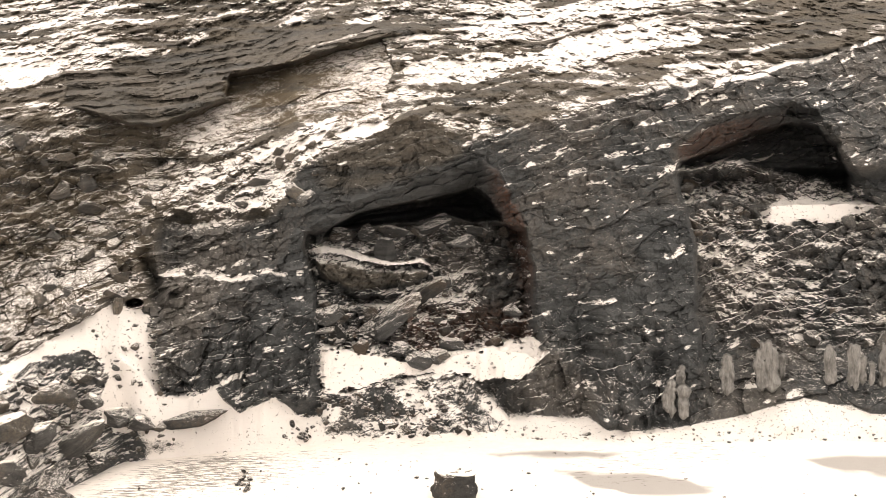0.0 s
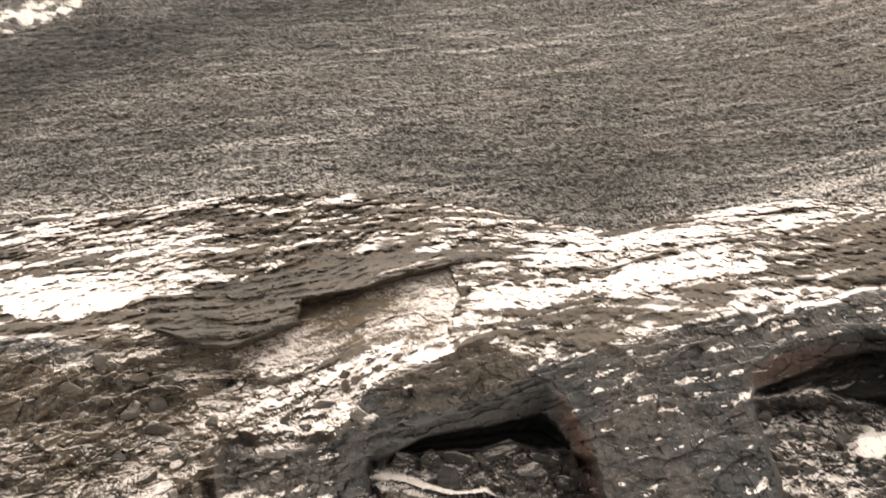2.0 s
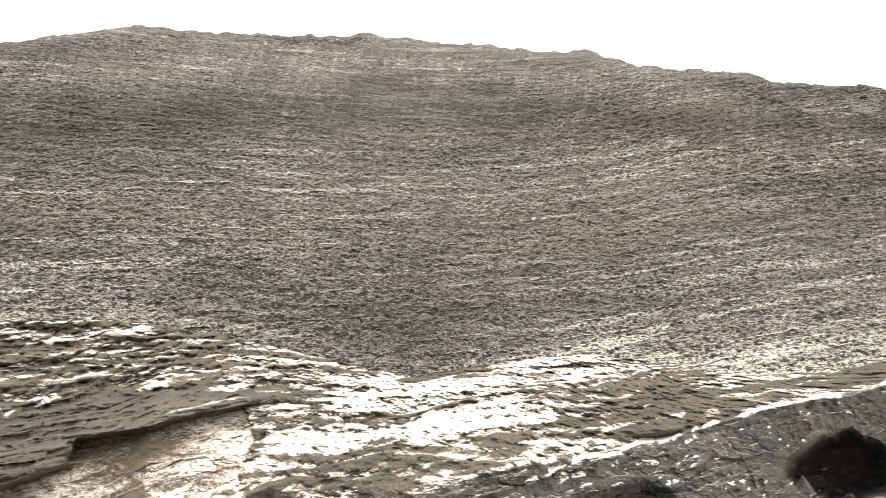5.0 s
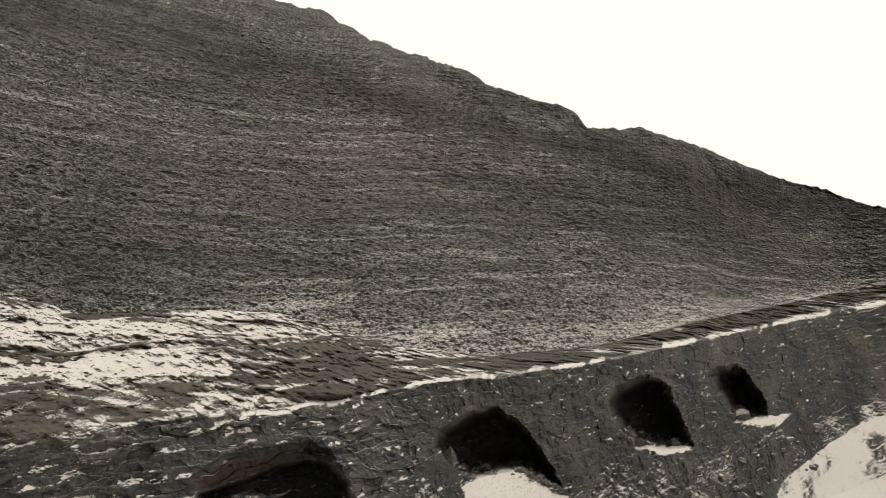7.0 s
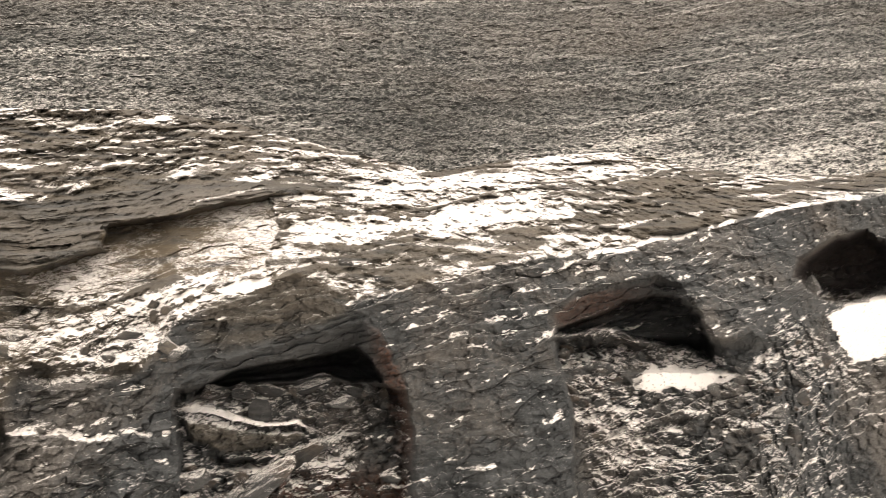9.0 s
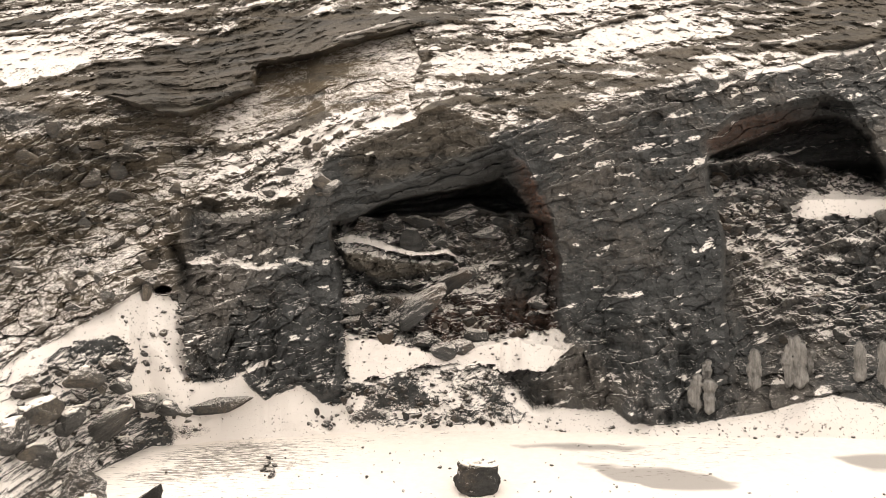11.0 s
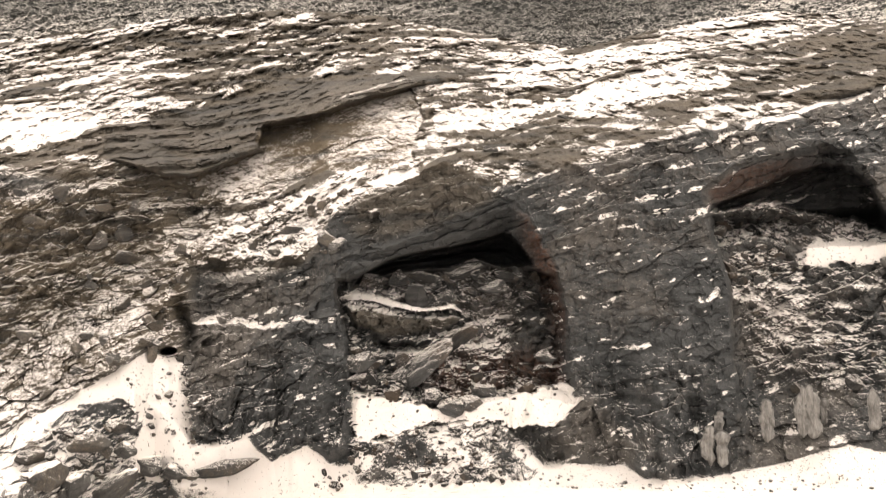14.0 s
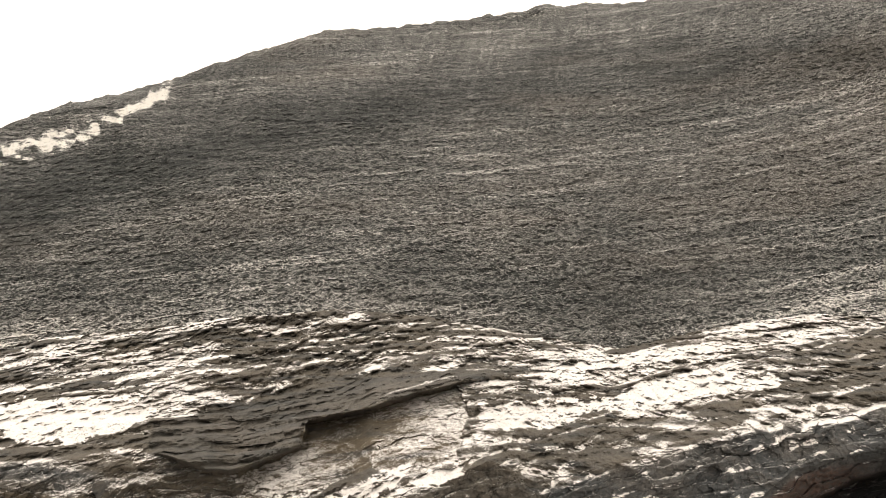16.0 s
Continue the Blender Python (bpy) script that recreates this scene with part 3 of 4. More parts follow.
    rel += up * (0.3 * bed + 0.35 * bed2 + 0.2 * blk + 0.25 * blk2 + 1.9 * fuzz - 1.6 * step_u * smooth(1.0, 0.8, step_u) * smooth(-0.25, 0.15, fbm(s * 0.12, np.floor(lev_u) * 3.1, 149, 3)) + 3.6 * fbm(s * 0.16, q * 0.4, 81, 5)) * (1 - 0.8 * smooth(-0.1, 0.3, db)) * far * 0.32
    lev_b = (z - 0.2 * s) * 1.25 + 1.2 * fbm(s * 0.1, z * 0.2, 155, 4) + 0.3 * fbm(s * 0.8, z * 0.8, 157, 3)
    step_b = lev_b - np.floor(lev_b)
    rel += smooth(0, 0.3, db) * (-0.8 * step_b * smooth(1.0, 0.85, step_b) * smooth(-0.3, 0.1, fbm(s * 0.25, np.floor(lev_b) * 3.3, 159, 3)) + 0.4 * bed2 + 0.3 * bed + 0.3 * fuzz + 0.5 * fbm(s * 0.22, q * 2.4, 85, 4))
    rel += smooth(-0.1, 0.3, dsl) * (0.25 * fuzz + 0.5 * soft + 0.12 * blk2 + 0.2 * bed)

    # snow fields lie smooth over the rock
    field = np.zeros(a.shape)
    wob = 0.4 * fbm(a * 1.3, e * 2.4, 91, 5, 0.65)
    for poly, amount in ((FAN, 1.0), (SNOW_1, 1.0), (SNOW_STRIP, 0.9), (SNOW_2, 1), (SNOW_3, 1), (SNOW_4, 1), (SNOW_5, 1), (SNOW_9, 1), (SNOW_6, 0.75), (SNOW_7, 0.66), (SNOW_8, 0.7), (SNOW_10, 0.5), (SNOW_11, 0.8), (SNOW_12, 0.62)):
        k = 0.25 if poly is SNOW_STRIP else 1.5 if poly in (SNOW_1, SNOW_2) or amount < 0.8 else 0.8
        field = np.maximum(field, amount * smooth(0.9, 1.3, hole) * smooth(-0.12, 0.12 * k + 0.05, inside(a + k * wob, e + k * wob, poly)))
    stones = smooth(-11, -6, a + 3 * fbm(a * 0.5, e * 0.8, 125, 3)) * smooth(6.5, 1.5, a + 3 * fbm(a * 0.5, e * 0.8, 127, 3)) * smooth(-12.7, -13.6, e + 1.2 * fbm(a * 0.8, e, 107, 4)) * smooth(-17.1, -16.3, e)  # stones strewn before the first cave
    scree = smooth(-20.5, -22.5, a + 0.25 * (e + 14)) * smooth(-8.5, -10.5, e)
    bank = apron * (1 - stones) * (1 - scree) * (1 - talus_soft * smooth(30, 33, a))
    field = np.maximum(field, bank * 0.95)
    rel += (stones + scree * (1 - smooth(0.2, 0.5, field))) * apron * (0.3 * fuzz + 0.1 * blk2)
    calm_snow = 1 - 0.97 * smooth(0.6, 0.95, field)
    rel = rel * calm_snow
    # drifts along the foot of the face
    rel -= bank * 0.7 * np.maximum(0, fbm(a * 0.3 + 3, a * 0, 95, 3) + 0.1) * smooth(0.1, 1.4, e - knots_e[0])

    snow += 1.3 * smooth(0.3, 0.9, field)
    spots = 0.5 * blobs(s * 1.7 + wx, z * 2.6 + wy, 113, 0.25) * low + blobs(s * 1.9 + wx, (z - 0.27 * s) * 6.0 + wy, 111, 0.07)
    snow += hard * (1.05 * dash - 0.06 * smooth(0.3, 0.9, step)) + 0.5 * talus_soft * smooth(0.5, 0.1, step) * smooth(-0.1, 0.2, fbm(s * 0.4, bed_no * 5.1, 193, 3))
    snow += up * (0.42 * smooth(0.55, 0.1, step_u) - 0.24 + 0.12 * smooth(10.5, 12.5, e) * smooth(10, 2, a))
    snow += up * (-0.04 - 0.2 * smooth(18, 28, a) + 0.5 * fbm(s * 0.5, q * 1.3, 109, 5, 0.65)) + hard * (0.9 * spots - 0.2 + 0.08 * low) + (-0.12 + 0.55 * fbm(s * 0.25, q * 0.6, 207, 4) + 0.16 * smooth(8.0, 5.5, e)) * smooth(0, 0.4, dsl) + (0.3 + 0.5 * fbm(s * 0.5, z * 0.6, 203, 4)) * np.clip(rubble_1 + rubble_2, 0, 1) + talus_soft * (0.02 + 0.14 * smooth(21, 24, a) * smooth(28.5, 26.5, a) - 0.15 * smooth(28, 30, a) + 1.25 * fbm(s * 0.2, z * 0.3, 103, 4) + 0.4 * fbm(s * 1.2, z * 1.5, 195, 3)) + stones * (0.3 + 0.9 * fbm(s * 0.9, z * 1.5 + s * 0.3, 211, 4)) + scree * (0.42 + 0.7 * fbm(s * 0.35, z * 0.5, 117, 4)) - 0.05 * gully
    snow += 0.85 * up * fbm(s * 0.10, q * 0.33, 97, 5, 0.6) + 0.06 * hard * smooth(-3, 5, e)
    snow += 0.95 * pier * np.exp(-(((e - shelf - 0.15) / (0.12 + 0.5 * np.maximum(0, fbm(a * 0.7, a * 0, 121, 3) + 0.15))) ** 2)) * smooth(-0.25, 0.2, fbm(a * 1.6, e * 2.5, 135, 4))
    crest = e - knots_e[2] - 0.12 + 0.25 * fbm(a * 0.7, a * 0, 105, 4)
    snow += 0.75 * np.exp(-((crest / 0.2) ** 2)) * smooth(-0.18, 0.12, fbm(a * 0.9, a * 0, 129, 4)) * (0.45 * smooth(0.8, 2, a) + 0.55 * smooth(13, 24, a))
    rel += 0.8 * np.exp(-((crest / 0.3) ** 2)) * smooth(13, 24, a) * smooth(-0.2, 0.1, crest)
    snow -= 0.7 * smooth(-0.2, 0.3, db) + 0.8 * smooth(0.1, 0.6, v1) + 0.5 * smooth(0.0, 0.4, d1) * smooth(-1.2, -0.4, e - split)
    snow -= 0.4 * smooth(0.6, 1.4, d1) * smooth(2, 4.5, a) * smooth(0.5, -0.5, e)
    return r + dep + rel, np.clip(snow, -1, 1.5), np.clip(tint, 0, 1), np.clip(dirt, 0, 1)


def hill_shape(a, f):
    """f runs from 0 at the foot of the hill to 1 on its crest."""
    e0, e1 = hill_el(a) - 0.6, ridge_el(a)
    e = e0 + (e1 - e0) * f
    rh = along(a, (-60, 70), (-38, 66), (-20, 60), (0, 58), (7, 58), (15, 62), (22, 64), (28, 62), (35, 64), (43, 74), (50, 90), (60, 140), (80, 165)) + 0.3
    m = along(a, (-60, 0.8), (-38, 0.95), (-20, 1.08), (0, 1.12), (80, 1.05))
    r = rh * (m - tan(e0)) / (m - tan(np.minimum(e, 40)))
    z = H + r * tan(e)
    s = r * np.sin(np.radians(a))
    q = z - 0.19 * s
    k = r / 90.0
    bed, gap = cells(s * 0.12 + fbm(s * 0.1, q * 0.3, 133, 3), q * 0.62 + 0.8 * fbm(s * 0.08, q * 0.3, 131, 4), 141)
    bed2, gap2 = cells(s * 0.22, q * 1.3 + 0.6 * fbm(s * 0.2, q * 0.6, 135, 3), 147)
    gl = fbm(s * 0.12 + 0.3 * fbm(s * 0.05, z * 0.05, 151, 3), z * 0.012, 153, 3)
    top = smooth(0.55, 0.95, f)
    rel = k * (0.08 * bed + 0.12 * bed2 + 0.42 * fbm(s * 1.9, q * 2.0, 161, 4, 0.75) + 0.5 * fbm(a * 1.9, e * 0.25, 163, 4) + 0.35 * top * fbm(a * 7, e * 0.7, 167, 3)) + 5 * fbm(s * 0.02, z * 0.02, 165, 3) + 2.2 * gl * top
    # spur with a snowed edge at the upper left, and a terrace below the crest
    spur = np.exp(-(((a + 29 + 0.9 * (e - 28)) / 3.5) ** 2)) * smooth(0.45, 0.8, f)
    rel -= 3.0 * spur
    rel -= 1.0 * smooth(0.6, 0.80, f) * smooth(0.98, 0.85, f) * smooth(-26, -10, a)
    edge = 1.25 * np.abs(e - along(a, (-42, 20.2), (-40.2, 21.4), (-37.2, 23.1), (-33.8, 24.6), (-30.2, 26.3), (-26.6, 29.2), (-25, 30.4)) + 0.9 * fbm(a * 0.9, e * 1.2, 171, 4))
    dark_bed = np.exp(-(((e - along(a, (-60, 10), (-39, 17.3), (-29.6, 23.2), (-21.9, 26.6), (-13.3, 28.9), (-4.3, 31), (4.7, 32.3), (15, 31.2), (23, 30.4), (28.4, 29.1), (37, 26.9), (45, 25.3), (60, 19.5), (80, 16)) + 1.2 * fbm(a * 0.2, e * 0.4, 197, 4)) / along(a, (-39, 2.6), (-10, 1.6), (20, 1.1), (60, 0.8))) ** 2))
    flutes = smooth(0.02, 0.3, fbm(a * 3.2 - 0.9 * e, e * 0.55, 213, 4)) * smooth(0.62, 0.72, f) * smooth(1.0, 0.93, f)
    snow = -0.17 * dark_bed + 0.05 * flutes + 0.14 * smooth(0.2, 0.0, f) + 0.09 * smooth(0.16, 0.34, fbm(s * 0.05, q * 1.3, 173, 5, 0.6)) + 0.12 * fbm(s * 0.02, q * 0.08, 177, 3) + 0.14 * smooth(0.45, 0.0, f) * smooth(10, 40, a) + 0.55 * smooth(1.1, 0.2, edge) * smooth(-0.22, 0.12, fbm(a * 1.4, e * 3.2, 187, 4)) * smooth(-25.6, -26.6, a)
    # thin snowed ledges that come and go along the beds
    level = q * 0.62 + 0.45 * fbm(s * 0.03, q * 0.1, 183, 3) + 0.1 * fbm(s * 0.5, q * 0.5, 185, 4, 0.65)
    ledge = smooth(0.07, 0.01, np.abs(level - np.round(level))) * smooth(0.0, 0.22, fbm(s * 0.16, q * 0.5, 181, 5, 0.7))
    snow += 0.11 * ledge
    rel -= 0.25 * k * ledge
    return r + rel * smooth(0, 0.03, f) * smooth(1.0, 0.97, f), e, snow


def grid_mesh(name, P, material, layers, keep=None):
    """A mesh from a lattice of places (rows, columns, 3), or from those of its cells that are kept, with its layers of values."""
    n, m = P.shape[:2]
    me = bpy.data.meshes.new(name)
    i = (np.arange(n - 1)[:, None] * m + np.arange(m - 1)[None]).ravel()
    quads = np.stack([i, i + 1, i + m + 1, i + m], 1).astype(np.int32)
    P, layers = P.reshape(-1, 3), {k: np.asarray(v).ravel() for k, v in layers.items()}
    if keep is not None:
        quads = quads[keep[:-1, :-1].ravel()]
        used, quads = np.unique(quads, return_inverse=True)
        quads = quads.reshape(-1, 4).astype(np.int32)
        P, layers = P[used], {k: v[used] for k, v in layers.items()}
    me.vertices.add(len(P))
    me.vertices.foreach_set("co", P.astype(np.float32).ravel())
    me.loops.add(quads.size)
    me.loops.foreach_set("vertex_index", quads.ravel())
    me.polygons.add(len(quads))
    me.polygons.foreach_set("loop_start", np.arange(0, quads.size, 4, dtype=np.int32))
    me.update(calc_edges=True)
    for key, v in layers.items():
        me.attributes.new(key, "FLOAT", "POINT").data.foreach_set("value", np.ascontiguousarray(v, dtype=np.float32).ravel())
    me.materials.append(material)
    return new(name, me)


def place(a, r, z):
    return np.stack([r * np.sin(np.radians(a)), r * np.cos(np.radians(a)), z], -1)


COLS = np.concatenate([np.linspace(-58, -37, 60)[:-1], np.linspace(-37, 60, 1520)[:-1], np.linspace(60, 78, 90)])
ROWS = 520
ff = np.linspace(0, 1, ROWS)[:, None]
A = np.broadcast_to(COLS[None], (ROWS, len(COLS))).copy()
E = (foot_el(A) - 1.2) + (hill_el(A) + 1.2 - foot_el(A)) * ff
R, S, T, D = cliff_shape(A, E)
LAND = place(A, R, H + R * tan(E))
g_in, c_in = inside(A, E, GULLY), np.maximum(inside(A, E, CAVE_1), inside(A, E, CAVE_2))
kind_of = np.zeros(A.shape, int)
kind_of[E > top_el(A)] = 1
kind_of[(g_in > 0) | ((A < -19.2) & (E < -5))] = 2
kind_of[(c_in > 0) & (kind_of == 0)] = 3
layers = {"snow": S, "tint": T, "dirt": D}
cliff = grid_mesh("cliff", LAND, cliff_rock, layers, kind_of == 0)
tagged(cliff, "dark bedded quarry face with piers and powder snow on its ledges", "cliff", kind="structure")
upper = grid_mesh("rock_terrace", LAND, cliff_rock, layers, kind_of == 1)
tagged(upper, "tilted rock terraces above the quarry face half covered by snow", "rock slope", kind="structure")
gully = grid_mesh("scree_gully", LAND, cliff_rock, layers, kind_of == 2)
tagged(gully, "brown scree gully with a fan of drifted snow at its foot", "scree slope", kind="structure")
caves = grid_mesh("cave_chamber", LAND, cliff_rock, layers, kind_of == 3)
tagged(caves, "dark cave chambers half filled with fallen rock", "cave", kind="structure")

HC = np.concatenate([np.linspace(-58, -42, 40)[:-1], np.linspace(-42, 64, 1120)[:-1], np.linspace(64, 78, 40)])
HR = 290
F = np.broadcast_to(np.linspace(0, 1, HR)[:, None], (HR, len(HC))).copy()
HA = np.broadcast_to(HC[None], F.shape).copy()
R2, E2, S2 = hill_shape(HA, F)
P2 = place(HA, R2, H + R2 * tan(E2))
back = []
for dr, dz in ((6, 0.985), (18, 0.94), (45, 0.8), (90, 0.52), (150, 0.2), (210, -0.02)):
    zz = P2[-1, :, 2] * dz
    back.append(place(HC, R2[-1] + dr, zz))
P2 = np.concatenate([P2, np.array(back)])
pad = lambda v: np.concatenate([v, np.repeat(v[-1:], len(back), 0)])
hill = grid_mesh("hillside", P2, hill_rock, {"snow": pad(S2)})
tagged(hill, "steep dark layered mountain slope thinly dusted with snow", "mountain slope", kind="structure")

# ---- the quarry floor, one sheet to the horizon, with a bank under the viewer ----
GA = np.concatenate([np.linspace(-180, -40, 90)[:-1], np.linspace(-40, 62, 420)[:-1], np.linspace(62, 180, 80)])
GR = np.concatenate([[0.0, 1, 2], np.linspace(3, 17, 16), np.linspace(17.3, 45, 190), np.geomspace(46, 2500, 34)])
ga, gr = np.meshgrid(GA, GR)
gx, gy = gr * np.sin(np.radians(ga)), gr * np.cos(np.radians(ga))
gz = 7.3 * smooth(18.5, 1.5, gr) ** 1.15 + 0.06 * fbm(gx * 0.5, gy * 0.5, 201, 4) + 0.15 * fbm(gx * 0.1, gy * 0.1, 205, 2) * smooth(18, 22, gr)
gz = np.where(gr > 60, gz - 0.4, gz)
el = np.degrees(np.arctan2(gz - H, gr))
wob = 0.5 * fbm(ga * 0.5, el * 2, 211, 4)
thin = np.zeros(ga.shape)
for poly in ([(2.5, -18.1), (7, -17.8), (12.9, -17.75), (11, -18.2), (7, -18.3)], [(7.5, -19.0), (10.5, -19.2), (14, -19.0), (19, -19.4), (17.5, -20.1), (13, -20.5), (10.5, -19.9)], [(24, -17.2), (26, -16.7), (31, -16.1), (33, -17.6), (28.6, -17.7), (25.5, -17.5)]):
    thin = np.maximum(thin, smooth(-0.35, 0.35, inside(ga + 2.5 * wob, el + 0.35 * wob, poly)))
grit = 0.068 + 0.10 * smooth(0.0, 0.35, fbm(gx * 0.15, gy * 0.3, 221, 4)) + 0.10 * smooth(-8, -16, ga) * smooth(-19.8, -19, el) * smooth(-17, -17.6, el) + 0.05 * smooth(-20.5, -22, el)
ground = grid_mesh("ground", np.stack([gx, gy, gz], -1), floor_snow, {"thin": thin, "grit": grit})
tagged(ground, "flat quarry floor under thin trampled snow with grey icy patches", "ground", kind="structure")
for ob in (cliff, upper, gully, caves, hill, ground):
    ob.data.polygons.foreach_set("use_smooth", np.zeros(len(ob.data.polygons), bool))

# ---- loose rock ----


def rock_mesh(name, seed, cuts=14, level=3, flat=(1, 1, 1), rough=0.06, box=None, material=None):
    """An angular block: a ball cut by planes at random, then roughened. About 1 m across, resting on z = 0."""
    rng = random.Random(seed)
    bm = bmesh.new()
    bmesh.ops.create_icosphere(bm, subdivisions=level, radius=0.75)
    planes = []
    for k in range(cuts):
        n = Vector((rng.gauss(0, 1), rng.gauss(0, 1), rng.gauss(0, 1))).normalized()
        planes.append((n, rng.uniform(0.27, 0.52) if box is None else rng.uniform(0.44, 0.52)))
    for n in ((1, 0, 0.12), (-1, 0.1, 0), (0.05, 1, 0), (0, -1, 0.15), (0.08, 0, 1), (0, 0, -1)) if box else ():
        planes.append((Vector(n).normalized(), box))
    shift = Vector((seed * 1.7, seed * 0.9, seed * 2.3))
    for v in bm.verts:
        for n, d in planes * 4:
            over = v.co.dot(n) - d
            if over > 0:
                v.co -= n * over
        v.co += v.co.normalized() * rough * (noise.fractal(v.co * 2.2 + shift, 0.8, 2.0, 4) + 0.6 * noise.noise(v.co * 7 + shift))
        v.co = Vector((v.co.x * flat[0], v.co.y * flat[1], v.co.z * flat[2]))
    low = sorted(v.co.z for v in bm.verts)[len(bm.verts) // 12]
    for v in bm.verts:
        v.co.z = max(v.co.z, low) - low
    me = bpy.data.meshes.new(name)
    bm.to_mesh(me)
    bm.free()
    me.materials.append(material or loose_rock)
    return me


BLOCKS = [rock_mesh("rock", k, cuts=7 + k % 4, level=3, flat=((1, 0.8, 0.7), (1, 0.7, 0.45), (0.9, 0.8, 0.9), (1.2, 0.7, 0.35))[k % 4]) for k in range(1, 15)]
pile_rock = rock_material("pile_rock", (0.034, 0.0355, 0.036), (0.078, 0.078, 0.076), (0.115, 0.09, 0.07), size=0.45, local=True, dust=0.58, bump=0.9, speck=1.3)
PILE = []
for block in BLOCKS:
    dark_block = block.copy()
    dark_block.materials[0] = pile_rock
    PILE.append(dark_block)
CHIPS = [rock_mesh("stone", k, cuts=9, level=2, flat=((1, 0.8, 0.7), (1, 0.8, 0.4))[k % 2]) for k in range(30, 38)]


def land(a, e):
    """The place on the land at a bearing and elevation."""
    aa, ee = np.array([[float(a)]]), np.array([[float(e)]])
    r = float(cliff_shape(aa, ee)[0][0, 0])
    return Vector((r * math.sin(radians(a)), r * math.cos(radians(a)), H + r * math.tan(radians(e))))


def on_floor(a, e):
    r = H / math.tan(radians(-e))
    return Vector((r * math.sin(radians(a)), r * math.cos(radians(a)), 0.0))


def lay(name, mesh, spot, size, rng, label, category, group="", sink=0.2, tilt=18):
    ob = new(name, mesh)
    ob.matrix_world = Matrix.Translation(spot - Vector((0, 0, sink * size * 0.6))) @ Euler((radians(rng.uniform(-tilt, tilt)), radians(rng.uniform(-tilt, tilt)), rng.uniform(0, 6.28))).to_matrix().to_4x4() @ Matrix.Diagonal((size, size, size, 1))
    return tagged(ob, label, category, group)


def strew(poly, count, lo, hi, seed, name, meshes, label, group, tilt=25, sink=0.35):
    """Rocks strewn over a stretch of the land."""
    rng = random.Random(seed)
    p = np.array(poly, float)
    got = []
    while len(got) < count:
        a = np.array([rng.uniform(p[:, 0].min(), p[:, 0].max()) for _ in range(count)])
        e = np.array([rng.uniform(p[:, 1].min(), p[:, 1].max()) for _ in range(count)])
        ok = inside(a, e, poly) > 0.05
        got += list(zip(a[ok], e[ok]))
    got = got[:count]
    a, e = np.array([g[0] for g in got]), np.array([g[1] for g in got])
    r = cliff_shape(a, e)[0]
    for k in range(count):
        z = H + r[k] * math.tan(radians(e[k]))
        spot = Vector((r[k] * math.sin(radians(a[k])), r[k] * math.cos(radians(a[k])), max(z, 0.02)))
        size = lo * (hi / lo) ** (rng.random() ** 2.2)
        lay(name, rng.choice(meshes), spot, size, rng, label, "rock", group, sink, tilt)


def snow_cap(rock, share=0.86):
    """A thin pad of snow on the parts of a boulder that face up."""
    bm = bmesh.new()
    turn = rock.matrix_world.to_3x3()
    made = {}
    for p in rock.data.polygons:
        if (turn @ p.normal).normalized().z > share:
            vs = []
            for k in p.vertices:
                if k not in made:
                    made[k] = bm.verts.new(rock.data.vertices[k].co)
                vs.append(made[k])
            bm.faces.new(vs)
    if not bm.faces:
        bm.free()
        return
    # keep the largest pad only
    left, pads = set(bm.faces), []
    while left:
        pad, stack = set(), [left.pop()]
        while stack:
            f = stack.pop()
            pad.add(f)
            for e in f.edges:
                for g in e.link_faces:
                    if g in left:
                        left.discard(g)
                        stack.append(g)
        pads.append(pad)
    best = max(pads, key=lambda q: sum(f.calc_area() for f in q))
    bmesh.ops.delete(bm, geom=[f for f in bm.faces if f not in best], context="FACES")
    out = bmesh.ops.extrude_face_region(bm, geom=bm.faces[:])
    for v in out["geom"]:
        if isinstance(v, bmesh.types.BMVert):
            inner = not v.is_boundary and all(len(e.link_faces) > 1 for e in v.link_edges)
            v.co.z += 0.035 if inner else 0.012
    me = bpy.data.meshes.new("snow_cap")
    bm.to_mesh(me)
    bm.free()
    me.materials.append(cap_snow)
    for p in me.polygons:
        p.use_smooth = True
    cap = new("snow_cap", me)
    cap.parent = rock
    cap["label"] = "thin pad of white snow"


def cap_material():
    m, nt, b = mat("cap_snow", 0.65)
    co = nt.nodes.new("ShaderNodeTexCoord").outputs["Object"]
    n = noise_at(nt, co, 14.0, 6, 0.7)
    nt.links.new(mixc(nt, ramp(nt, n, 0.3, 0.75), (0.8, 0.76, 0.71), (0.89, 0.85, 0.8)), b.inputs["Base Color"])
    bp = node(nt, "ShaderNodeBump", Strength=0.3, Distance=0.05)
    nt.links.new(n, bp.inputs["Height"])
    nt.links.new(bp.outputs[0], b.inputs["Normal"])
    return m


cap_snow = cap_material()
rng = random.Random(5)
# the single block on the floor
hero = new("boulder", rock_mesh("boulder", 77, cuts=26, level=5, flat=(1.5, 1.2, 1.02), rough=0.09, box=0.43, material=boulder_rock))
hero.matrix_world = Matrix.Translation(on_floor(0.5, -21.0) + Vector((0, 0, -0.05))) @ Euler((0, 0, 0.3)).to_matrix().to_4x4()
snow_cap(hero, 0.9)
tagged(hero, "squarish dark boulder capped with snow alone on the floor", "boulder")
